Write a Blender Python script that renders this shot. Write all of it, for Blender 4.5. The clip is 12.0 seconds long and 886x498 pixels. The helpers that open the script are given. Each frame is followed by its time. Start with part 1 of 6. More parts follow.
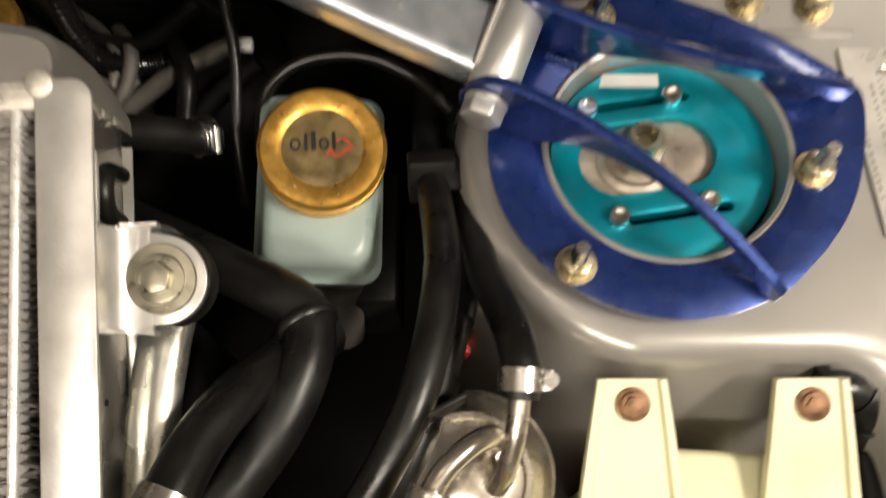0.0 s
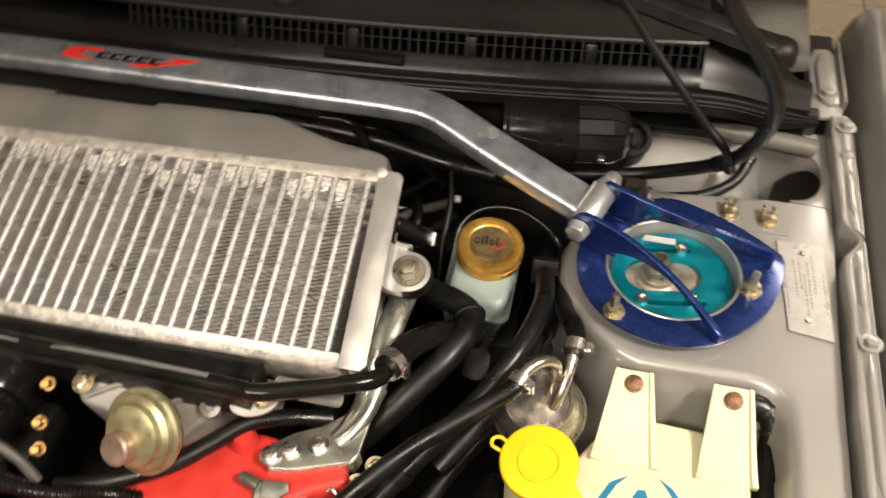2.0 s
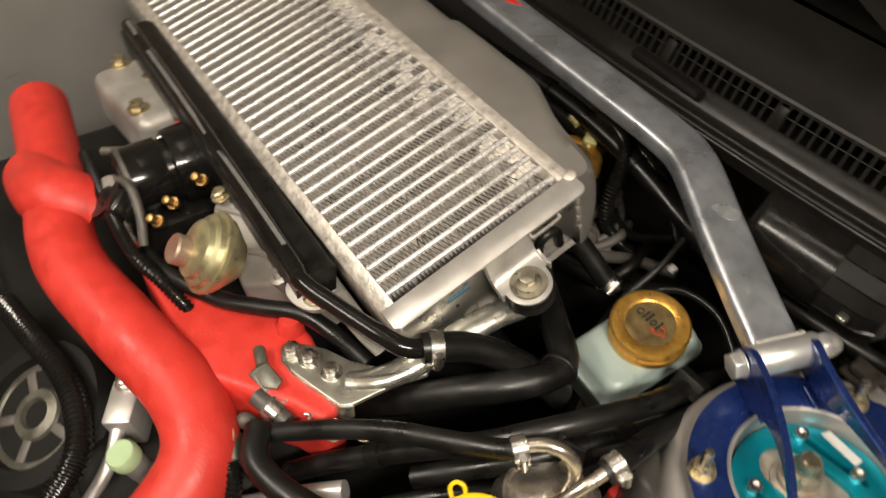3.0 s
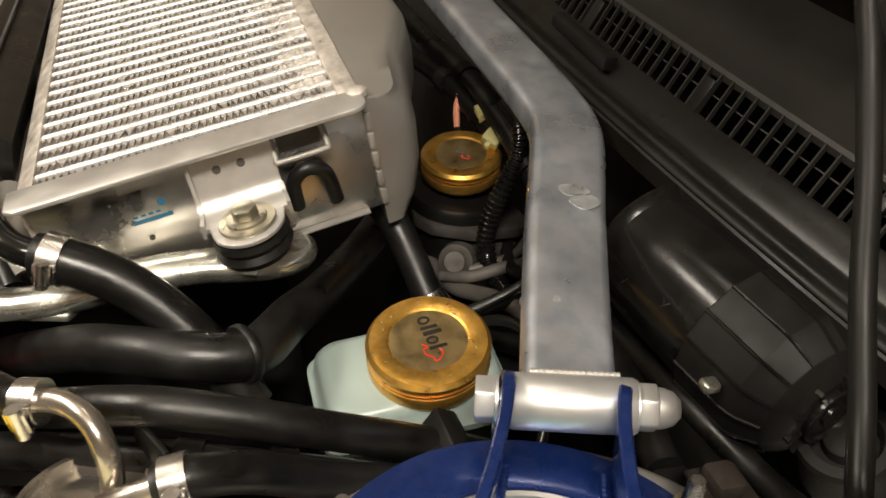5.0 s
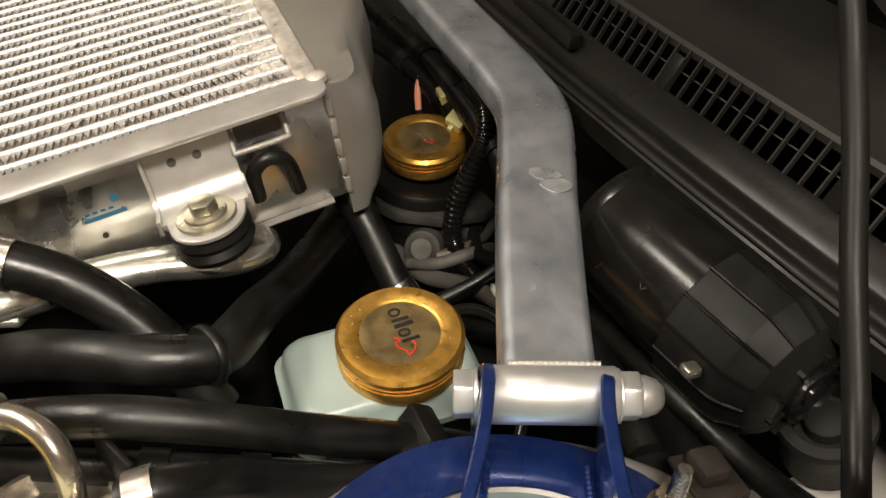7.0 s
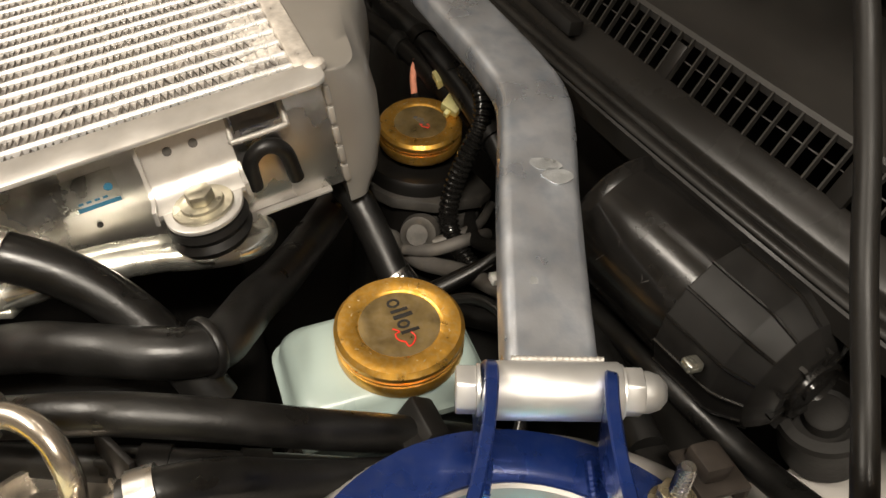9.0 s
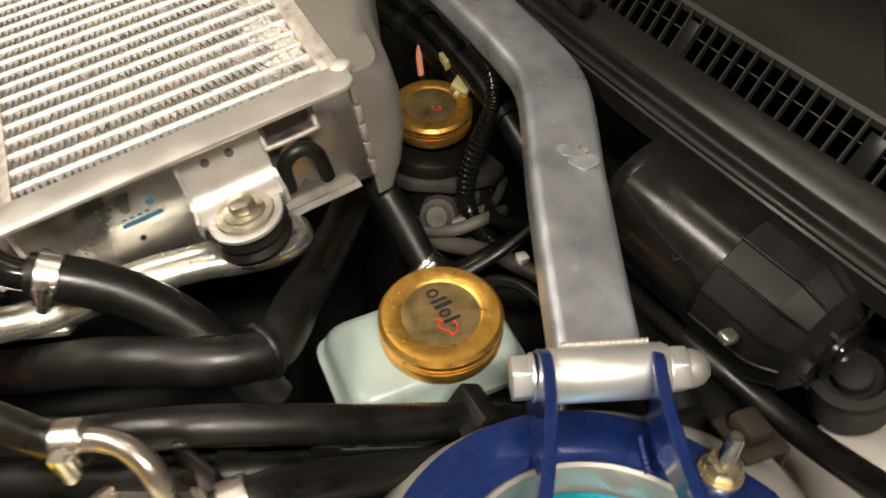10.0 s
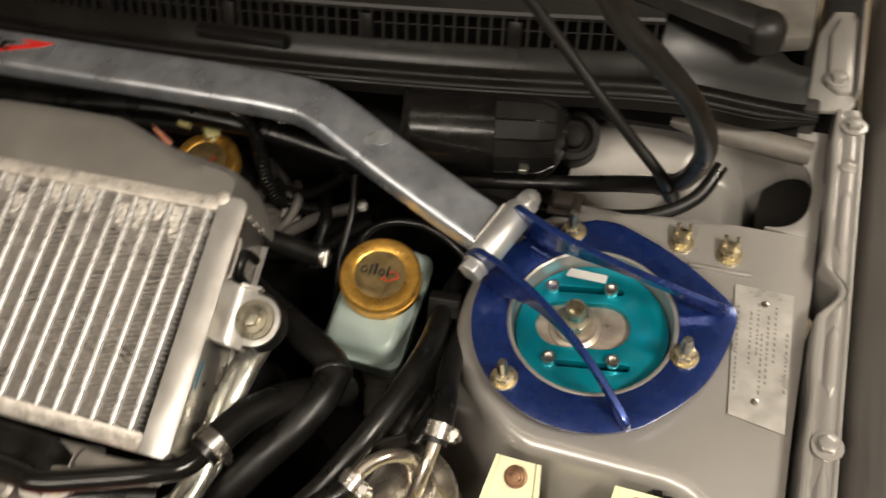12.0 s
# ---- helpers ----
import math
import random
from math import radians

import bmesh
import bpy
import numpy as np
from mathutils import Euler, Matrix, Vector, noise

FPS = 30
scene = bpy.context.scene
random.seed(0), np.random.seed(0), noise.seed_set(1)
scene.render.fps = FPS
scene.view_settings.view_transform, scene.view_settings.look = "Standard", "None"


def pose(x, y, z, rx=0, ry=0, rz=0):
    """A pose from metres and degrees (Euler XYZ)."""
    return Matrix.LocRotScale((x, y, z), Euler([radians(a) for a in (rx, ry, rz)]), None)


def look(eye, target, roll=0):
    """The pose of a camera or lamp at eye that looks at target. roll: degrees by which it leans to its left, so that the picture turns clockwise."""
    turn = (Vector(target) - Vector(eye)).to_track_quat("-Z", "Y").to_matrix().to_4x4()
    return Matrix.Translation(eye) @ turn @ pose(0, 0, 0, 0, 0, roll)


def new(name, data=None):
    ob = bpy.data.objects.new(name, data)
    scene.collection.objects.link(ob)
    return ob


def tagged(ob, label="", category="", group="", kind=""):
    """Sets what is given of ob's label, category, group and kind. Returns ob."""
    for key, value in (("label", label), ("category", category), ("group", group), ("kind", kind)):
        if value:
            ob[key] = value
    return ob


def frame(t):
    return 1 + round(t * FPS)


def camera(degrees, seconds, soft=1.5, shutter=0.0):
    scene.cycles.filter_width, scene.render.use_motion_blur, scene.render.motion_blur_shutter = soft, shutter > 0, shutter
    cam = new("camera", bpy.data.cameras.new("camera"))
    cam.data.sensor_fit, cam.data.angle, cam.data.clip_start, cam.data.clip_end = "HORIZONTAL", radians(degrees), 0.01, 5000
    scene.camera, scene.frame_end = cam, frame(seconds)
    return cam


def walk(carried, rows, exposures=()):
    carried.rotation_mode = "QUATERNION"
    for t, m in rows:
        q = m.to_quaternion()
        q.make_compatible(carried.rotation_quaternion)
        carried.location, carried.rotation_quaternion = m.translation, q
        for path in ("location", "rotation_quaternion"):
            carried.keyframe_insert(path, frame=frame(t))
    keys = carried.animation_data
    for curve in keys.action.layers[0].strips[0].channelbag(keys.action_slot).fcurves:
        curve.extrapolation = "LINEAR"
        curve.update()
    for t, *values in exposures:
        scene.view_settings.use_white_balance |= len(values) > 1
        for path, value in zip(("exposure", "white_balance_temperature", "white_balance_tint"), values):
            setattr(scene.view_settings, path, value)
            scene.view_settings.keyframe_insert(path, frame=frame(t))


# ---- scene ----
cam = camera(55.7, 12.0, shutter=0.5)
PATH = [
    (0, (0.024, 0.044, 1.343), (-0.011, 0.755, -0.526), -2.9),
    (0.5, (0.063, 0.003, 1.429), (-0.119, 0.922, -0.338), -8.3),
    (1, (0.04, -0.111, 1.53), (-0.191, 1.041, -0.088), -7.3),
    (1.2, (0.047, -0.136, 1.567), (-0.195, 1.029, -0.04), -7.6),
    (1.5, (0.048, -0.199, 1.566), (-0.179, 1.059, 0.028), -5.5),
    (1.8, (0.059, -0.253, 1.577), (-0.237, 1.009, 0.054), -5.9),
    (2, (0.055, -0.297, 1.565), (-0.299, 0.998, 0.083), -2.9),
    (2.2, (0.081, -0.291, 1.559), (-0.381, 0.972, 0.079), -2.0),
    (2.5, (0.144, -0.249, 1.515), (-0.604, 0.894, 0.055), 1.3),
    (2.7, (0.199, -0.204, 1.506), (-0.771, 0.766, 0.05), 0.4),
    (4.3, (0.272, 0.079, 1.277), (-1.222, 0.595, 0.052), 7.1),
    (4.5, (0.276, 0.105, 1.259), (-1.261, 0.633, 0.093), 7.0),
    (5, (0.274, 0.131, 1.245), (-1.295, 0.697, 0.142), 6.6),
    (5.5, (0.272, 0.135, 1.243), (-1.293, 0.734, 0.151), 6.0),
    (6, (0.27, 0.134, 1.241), (-1.277, 0.756, 0.136), 6.1),
    (6.5, (0.264, 0.133, 1.243), (-1.267, 0.773, 0.128), 6.3),
    (7, (0.259, 0.13, 1.24), (-1.254, 0.786, 0.109), 6.8),
    (9, (0.249, 0.126, 1.244), (-1.218, 0.805, 0.066), 7.8),
    (9.5, (0.246, 0.124, 1.247), (-1.209, 0.801, 0.054), 6.8),
    (10, (0.238, 0.098, 1.266), (-1.145, 0.8, 0.004), 5.2),
    (10.5, (0.248, 0.009, 1.357), (-0.916, 0.823, -0.051), 2.4),
    (11, (0.247, -0.083, 1.482), (-0.592, 0.823, -0.092), -3.4),
    (11.2, (0.218, -0.076, 1.505), (-0.516, 0.799, -0.136), -5.9),
    (11.5, (0.200, -0.073, 1.514), (-0.511, 0.835, -0.120), -10.0),
    (12, (0.181, -0.077, 1.509), (-0.363, 0.976, -0.102), -11.2),
]
walk(cam, [(t, look(eye, target, roll)) for t, eye, target, roll in PATH],
     [(0, -0.25), (0.6, 0.05), (1.3, 0.1), (2.0, -0.14), (2.5, -0.28), (4.5, -0.1), (6.5, -0.1), (9, 0.14), (10.3, 0.1), (11.2, -0.46), (12, -0.46)])

# ==== world and light ====
world = bpy.data.worlds.new("garage_dark")
world.use_nodes = True
world.node_tree.nodes["Background"].inputs[0].default_value = (1.0, 0.86, 0.68, 1)
world.node_tree.nodes["Background"].inputs[1].default_value = 0.006
scene.world = world


def area_lamp(name, eye, target, sx, sy, watts, colour):
    data = bpy.data.lights.new(name, "AREA")
    data.shape, data.size, data.size_y, data.energy, data.color = "RECTANGLE", sx, sy, watts, colour
    ob = new(name, data)
    ob.matrix_world = look(eye, target)
    return ob


WARM = (1.0, 0.905, 0.775)
area_lamp("ceiling_light_right", (1.15, -0.25, 2.5), (0.1, 0.15, 1.0), 0.6, 0.2, 50, WARM)
area_lamp("ceiling_light_back", (0.9, 1.9, 2.55), (0.7, 1.2, 0.0), 1.2, 0.25, 22, WARM)
area_lamp("ceiling_light_front", (-0.35, -1.25, 2.5), (-0.15, 0.15, 1.0), 1.2, 0.25, 34, WARM)

# ==== materials ====


def material(name, colour, rough=0.5, metal=0.0, vary=0.25, scale=25.0, bump=0.15, fine=350.0, coat=0.0,
             dust=0.0, dust_colour=(0.33, 0.27, 0.2), stretch=(1, 1, 1), rough_vary=0.15, piece=0.0, spec=0.5):
    m = bpy.data.materials.new(name)
    m.use_nodes = True
    nodes, links = m.node_tree.nodes, m.node_tree.links
    b = nodes["Principled BSDF"]
    b.inputs["Metallic"].default_value = metal
    b.inputs["Coat Weight"].default_value = coat
    b.inputs["Specular IOR Level"].default_value = spec
    b.inputs["Coat Roughness"].default_value = 0.12
    coord = nodes.new("ShaderNodeTexCoord")
    mapping = nodes.new("ShaderNodeMapping")
    mapping.inputs["Scale"].default_value = stretch
    links.new(coord.outputs["Object"], mapping.inputs[0])
    big = nodes.new("ShaderNodeTexNoise")
    big.inputs["Scale"].default_value, big.inputs["Detail"].default_value = scale, 5.0
    small = nodes.new("ShaderNodeTexNoise")
    small.inputs["Scale"].default_value, small.inputs["Detail"].default_value = fine, 3.0
    links.new(mapping.outputs[0], big.inputs["Vector"])
    links.new(mapping.outputs[0], small.inputs["Vector"])
    ramp = nodes.new("ShaderNodeValToRGB")
    ramp.color_ramp.elements[0].position, ramp.color_ramp.elements[1].position = 0.32, 0.68
    ramp.color_ramp.elements[0].color = (*[c * (1 - vary) for c in colour], 1)
    ramp.color_ramp.elements[1].color = (*[min(1, c * (1 + vary * 0.6)) for c in colour], 1)
    links.new(big.outputs[0], ramp.inputs[0])
    out = ramp.outputs[0]
    if dust:
        spots = nodes.new("ShaderNodeTexNoise")
        spots.inputs["Scale"].default_value, spots.inputs["Detail"].default_value = scale * 3.1, 8.0
        links.new(coord.outputs["Object"], spots.inputs["Vector"])
        cut = nodes.new("ShaderNodeMapRange")
        cut.inputs[1].default_value, cut.inputs[2].default_value = 0.45, 0.75
        cut.inputs[3].default_value, cut.inputs[4].default_value = 0.0, dust
        links.new(spots.outputs[0], cut.inputs[0])
        mix = nodes.new("ShaderNodeMix")
        mix.data_type = "RGBA"
        links.new(cut.outputs[0], mix.inputs["Factor"])
        links.new(out, mix.inputs["A"])
        mix.inputs["B"].default_value = (*dust_colour, 1)
        out = mix.outputs["Result"]
    if piece:
        info = nodes.new("ShaderNodeObjectInfo")
        hsv = nodes.new("ShaderNodeHueSaturation")
        span = nodes.new("ShaderNodeMapRange")
        span.inputs[3].default_value, span.inputs[4].default_value = 1 - piece, 1 + piece
        links.new(info.outputs["Random"], span.inputs[0])
        links.new(span.outputs[0], hsv.inputs["Value"])
        links.new(out, hsv.inputs["Color"])
        out = hsv.outputs[0]
    links.new(out, b.inputs["Base Color"])
    spread = nodes.new("ShaderNodeMapRange")
    spread.inputs[1].default_value, spread.inputs[2].default_value = 0.3, 0.7
    spread.inputs[3].default_value = max(0.03, rough - rough_vary)
    spread.inputs[4].default_value = min(1.0, rough + rough_vary)
    links.new(big.outputs[0], spread.inputs[0])
    links.new(spread.outputs[0], b.inputs["Roughness"])
    if bump:
        n = nodes.new("ShaderNodeBump")
        n.inputs["Strength"].default_value, n.inputs["Distance"].default_value = bump, 0.0006
        links.new(small.outputs[0], n.inputs["Height"])
        links.new(n.outputs[0], b.inputs["Normal"])
    return m


# The bluish dust_colour paints the bar's bluish reflections along with its scuffs.
M_BAR = material("brushed_aluminium", (0.55, 0.575, 0.62), 0.33, 0.82, 0.2, 28, 0.1, 700, dust=0.6, dust_colour=(0.33, 0.39, 0.48), rough_vary=0.14)
M_ALU = material("bare_aluminium", (0.7, 0.68, 0.65), 0.36, 0.7, 0.12, 40, 0.12, 700, dust=0.14, rough_vary=0.08)
M_CORE = material("core_tube_aluminium", (0.86, 0.845, 0.82), 0.34, 0.55, 0.06, 200, 0.2, 900, dust=0.08, piece=0.05)
M_FIN = material("cooling_fin_aluminium", (0.5, 0.47, 0.44), 0.42, 0.4, 0.2, 180, 0.6, 600, piece=0.08)
M_WELD = material("welded_aluminium", (0.6, 0.555, 0.5), 0.42, 0.45, 0.3, 120, 0.9, 260, dust=0.2)
M_CAST = material("cast_aluminium", (0.42, 0.4, 0.37), 0.5, 0.5, 0.2, 25, 0.35, 900, dust=0.3, dust_colour=(0.24, 0.2, 0.16))
M_CASTDARK = material("grimy_cast_and_recess_shade", (0.13, 0.12, 0.11), 0.55, 0.35, 0.4, 35, 0.5, 500, dust=0.3, dust_colour=(0.2, 0.17, 0.13))
M_BLUE = material("blue_candy_paint", (0.012, 0.037, 0.19), 0.28, 0.6, 0.12, 60, 0.05, 500, coat=0.9, dust=0.1, dust_colour=(0.16, 0.17, 0.24), rough_vary=0.06)
M_TEAL = material("teal_anodised_aluminium", (0.0, 0.3, 0.4), 0.36, 0.6, 0.15, 30, 0.06, 700, dust=0.06, rough_vary=0.08)
M_GOLD = material("gold_anodised_aluminium", (0.72, 0.39, 0.065), 0.34, 0.88, 0.14, 150, 0.1, 900, dust=0.3, dust_colour=(0.7, 0.6, 0.38), rough_vary=0.08)
M_GOLDISC = material("tarnished_cap_insert", (0.24, 0.17, 0.07), 0.42, 0.7, 0.35, 90, 0.1, 900, dust=0.25)
M_SILVER = material("silver_grey_car_paint", (0.36, 0.342, 0.32), 0.34, 0.35, 0.08, 9, 0.03, 900, coat=0.75, dust=0.15, dust_colour=(0.3, 0.26, 0.21), rough_vary=0.08)
M_RUBBER = material("black_rubber", (0.006, 0.0057, 0.0053), 0.38, 0.0, 0.4, 40, 0.2, 500, dust=0.04, dust_colour=(0.05, 0.044, 0.038))
M_SEAL = material("weatherstrip_rubber", (0.0075, 0.0068, 0.006), 0.45, 0.0, 0.3, 15, 0.12, 600, dust=0.06, dust_colour=(0.04, 0.035, 0.03), spec=0.25)
M_PLASTIC = material("dark_grey_plastic", (0.0068, 0.0062, 0.0056), 0.42, 0.0, 0.25, 14, 0.08, 900, dust=0.06, dust_colour=(0.04, 0.035, 0.03), spec=0.22)
M_PANELGREY = material("mid_grey_panel", (0.15, 0.14, 0.125), 0.45, 0.1, 0.2, 30, 0.15, 500, dust=0.2)
M_GLOSS = material("glossy_black_plastic", (0.008, 0.0076, 0.007), 0.16, 0.0, 0.3, 30, 0.012, 500, dust=0.12, dust_colour=(0.03, 0.027, 0.024), rough_vary=0.07, spec=0.36)
M_ZINC = material("yellow_zinc_plate", (0.62, 0.54, 0.36), 0.32, 0.9, 0.2, 150, 0.1, 900, dust=0.15)
M_STEEL = material("bright_steel", (0.74, 0.72, 0.69), 0.26, 1.0, 0.06, 90, 0.04, 900, dust=0.06, rough_vary=0.06)
M_TANK = material("dull_tank_casting", (0.41, 0.39, 0.36), 0.38, 0.66, 0.12, 18, 0.12, 900, dust=0.08, rough_vary=0.08)
M_TUBE = material("turned_aluminium", (0.72, 0.715, 0.7), 0.42, 0.8, 0.04, 60, 0.03, 700, dust=0.05, rough_vary=0.04)
M_WASHER = material("dull_zinc_washer", (0.44, 0.41, 0.32), 0.36, 0.85, 0.2, 120, 0.1, 900, dust=0.15)
M_ACTUATOR = material("olive_zinc_plate", (0.5, 0.46, 0.27), 0.36, 0.75, 0.2, 60, 0.1, 900, dust=0.2)
M_KNOB = material("worn_copper_plate", (0.46, 0.34, 0.26), 0.4, 0.7, 0.15, 60, 0.1, 900)
M_DULL = material("grey_green_steel", (0.17, 0.168, 0.14), 0.45, 0.6, 0.3, 60, 0.2, 900, dust=0.3)
M_WALLALU = material("polished_side_aluminium", (0.66, 0.64, 0.61), 0.28, 0.95, 0.15, 30, 0.1, 700, dust=0.12, dust_colour=(0.3, 0.26, 0.21), rough_vary=0.1)
M_WIPER = material("worn_wiper_plastic", (0.014, 0.013, 0.012), 0.45, 0.0, 0.15, 30, 0.15, 900, dust=0.1, dust_colour=(0.05, 0.045, 0.04), spec=0.35)
M_LIP = material("polished_cowl_edge", (0.009, 0.0083, 0.0075), 0.27, 0.0, 0.15, 20, 0.04, 900, rough_vary=0.06, spec=0.2)
M_COWL = material("worn_cowl_plastic", (0.019, 0.0175, 0.0158), 0.45, 0.0, 0.12, 20, 0.06, 900, dust=0.08, dust_colour=(0.05, 0.045, 0.04), rough_vary=0.06, spec=0.35)
M_MOTOR = material("scratched_black_cover", (0.0075, 0.007, 0.0065), 0.2, 0.0, 0.3, 40, 0.012, 500, dust=0.12, dust_colour=(0.03, 0.027, 0.024), rough_vary=0.08, spec=0.27)
# Bent fins, paler than M_FIN: the lamp's glint is put into their colour.
M_BENT = material("bent_fin_glint_aluminium", (0.68, 0.64, 0.585), 0.42, 0.35, 0.35, 250, 0.5, 700, piece=0.1)
M_MOTOREND = material("satin_black_housing", (0.007, 0.0065, 0.006), 0.52, 0.0, 0.35, 50, 0.03, 500, dust=0.1, dust_colour=(0.03, 0.027, 0.024), rough_vary=0.1, spec=0.26)
M_FLANGE = material("dusty_grey_moulding", (0.045, 0.042, 0.038), 0.55, 0.0, 0.3, 40, 0.15, 600, dust=0.3, dust_colour=(0.09, 0.08, 0.068), spec=0.3)
M_GREYCAST = material("stained_grey_casting", (0.11, 0.102, 0.092), 0.5, 0.25, 0.4, 60, 0.4, 500, dust=0.4, dust_colour=(0.12, 0.1, 0.08))
M_BULKHEAD = material("grimy_bulkhead_paint", (0.03, 0.028, 0.0255), 0.5, 0.0, 0.35, 12, 0.15, 300, dust=0.3, dust_colour=(0.045, 0.04, 0.034), spec=0.3)
M_TAB = material("brown_black_steel", (0.04, 0.033, 0.028), 0.42, 0.2, 0.35, 60, 0.15, 600, dust=0.25, dust_colour=(0.07, 0.055, 0.045))
M_SCRATCH = material("scuffed_plastic", (0.1, 0.094, 0.086), 0.5, 0.0, 0.2, 200, 0.1)
M_GAPSHADE = material("gap_shade_aluminium", (0.27, 0.25, 0.228), 0.5, 0.3, 0.3, 300, 0.5, 900)
M_BRASS = material("worn_brass", (0.5, 0.3, 0.1), 0.38, 0.85, 0.3, 120, 0.2, 900, dust=0.3, dust_colour=(0.3, 0.22, 0.14))
M_FADED = material("faded_label_film", (0.56, 0.545, 0.5), 0.3, 0.92, 0.25, 60, 0.05, 700)
M_FOOT = material("dull_zinc_foot", (0.5, 0.5, 0.44), 0.34, 0.9, 0.2, 60, 0.1, 900, dust=0.15)
M_STAY = material("zinc_plated_steel", (0.74, 0.74, 0.67), 0.28, 0.92, 0.12, 40, 0.08, 900, dust=0.12)
M_NICKEL = material("plated_filter_steel", (0.58, 0.53, 0.46), 0.27, 0.92, 0.12, 60, 0.06, 900, dust=0.12, rough_vary=0.08)
M_RESERVOIR = material("pale_translucent_plastic", (0.3, 0.37, 0.345), 0.38, 0.0, 0.1, 20, 0.05, 700, dust=0.06)
M_CREAM = material("cream_plastic", (0.78, 0.75, 0.5), 0.42, 0.0, 0.08, 15, 0.08, 700, dust=0.08)
M_YELLOW = material("yellow_plastic", (0.88, 0.6, 0.008), 0.4, 0.0, 0.05, 20, 0.05, 700)
M_RED = material("red_wrinkle_paint", (0.62, 0.036, 0.025), 0.5, 0.0, 0.12, 60, 0.5, 420, dust=0.04)
M_NICK = material("bare_scratch", (0.85, 0.74, 0.5), 0.4, 0.8)
M_RUST = material("rusty_screw_steel", (0.27, 0.15, 0.085), 0.5, 0.7, 0.5, 200, 0.5, 900)
# Near-black for oily metal and rubber, and for fills that stand for shade.
M_DARK = material("oily_and_shade_black", (0.0095, 0.0088, 0.008), 0.6, 0.0, 0.4, 20, 0.5, 300, dust=0.05, dust_colour=(0.03, 0.026, 0.022), spec=0.2)
M_BROWNMETAL = material("worn_strut_bearing_steel", (0.4, 0.34, 0.28), 0.42, 0.5, 0.3, 80, 0.25, 700, dust=0.35)
M_LABEL = material("weathered_metal_label", (0.5, 0.48, 0.445), 0.38, 0.4, 0.15, 60, 0.1, 600, dust=0.3, dust_colour=(0.38, 0.345, 0.3))
M_STRIP = material("strip_grey", (0.16, 0.155, 0.15), 0.6, 0.0, 0.2, 120, 0.4, 600)
M_WHITE = material("white_sticker", (0.75, 0.75, 0.72), 0.5, 0.0, 0.06, 60, 0.02, 500)
M_INK = material("black_ink_and_hole_shade", (0.012, 0.011, 0.01), 0.4, 0.0, 0.1, 60, 0.0)
M_REDINK = material("red_ink", (0.75, 0.03, 0.02), 0.4, 0.0, 0.1, 60, 0.0)
M_BLUEINK = material("light_blue_ink", (0.03, 0.15, 0.25), 0.45, 0.0, 0.1, 60, 0.0)
M_PRINT = material("blue_tank_print", (0.02, 0.2, 0.36), 0.45, 0.0, 0.2, 60, 0.0)
M_GREYINK = material("faded_grey_ink", (0.23, 0.215, 0.195), 0.5, 0.0, 0.1, 60, 0.0)
M_PALEYEL = material("pale_yellow_connector", (0.62, 0.58, 0.26), 0.45, 0.0, 0.15, 60, 0.1, 500, dust=0.2)
M_PINK = material("salmon_wire_sheath", (0.7, 0.28, 0.18), 0.45, 0.0, 0.1, 60, 0.05)
M_GREEN = material("pale_green_plastic", (0.4, 0.55, 0.32), 0.4, 0.0, 0.1, 40, 0.05)
M_TILE = material("beige_floor_tile", (0.5, 0.41, 0.29), 0.35, 0.0, 0.12, 6, 0.06, 120, piece=0.05)
M_GROUT = material("floor_grout", (0.28, 0.23, 0.17), 0.7, 0.0, 0.2, 20, 0.3)
M_WALL = material("beige_painted_wall", (0.52, 0.46, 0.38), 0.6, 0.0, 0.06, 3, 0.2, 150)
M_CEIL = material("white_ceiling_paint", (0.74, 0.7, 0.63), 0.7, 0.0, 0.05, 3, 0.2, 150)
M_GLASS = material("dark_windscreen", (0.006, 0.006, 0.007), 0.06, 0.0, 0.1, 5, 0.0)
M_TUB = material("red_plastic", (0.7, 0.06, 0.02), 0.4, 0.0, 0.06, 10, 0.05)

# ==== mesh helpers ====
WORLD = {}


def thing(name, label, category, at=(0, 0, 0), group="", kind=""):
    ob = new(name)
    ob.empty_display_size = 0.02
    ob.location = at
    WORLD[ob] = Matrix.Translation(at)
    return tagged(ob, label, category, group, kind)


def mesh_of(name, bm, mat, angle=38):
    bmesh.ops.recalc_face_normals(bm, faces=bm.faces[:])
    me = bpy.data.meshes.new(name)
    bm.to_mesh(me)
    bm.free()
    me.shade_smooth()
    me.set_sharp_from_angle(angle=radians(angle))
    me.materials.append(mat)
    return me


def part(name, bm, mat, parent=None, label="", at=None, angle=38):
    """One mesh object under a thing or a part; at: its pose in the world."""
    me = bm if isinstance(bm, bpy.types.Mesh) else mesh_of(name, bm, mat, angle)
    ob = new(name, me)
    WORLD[ob] = at if at is not None else Matrix()
    if parent is not None:
        ob.parent = parent
        ob.matrix_parent_inverse = WORLD[parent].inverted()
    ob.matrix_basis = WORLD[ob]
    if label:
        ob["label"] = label
    return ob


def solo(name, bm, mat, label, category, group="", kind="", at=None, angle=38):
    return tagged(part(name, bm, mat, None, "", at, angle), label, category, group, kind)


def round_edges(bm, width, seg=2, angle=30):
    if width:
        sharp = [e for e in bm.edges if len(e.link_faces) == 2 and e.calc_face_angle(0) > radians(angle)]
        bmesh.ops.bevel(bm, geom=sharp, offset=width, segments=seg, profile=0.5, affect="EDGES", clamp_overlap=True)
    return bm


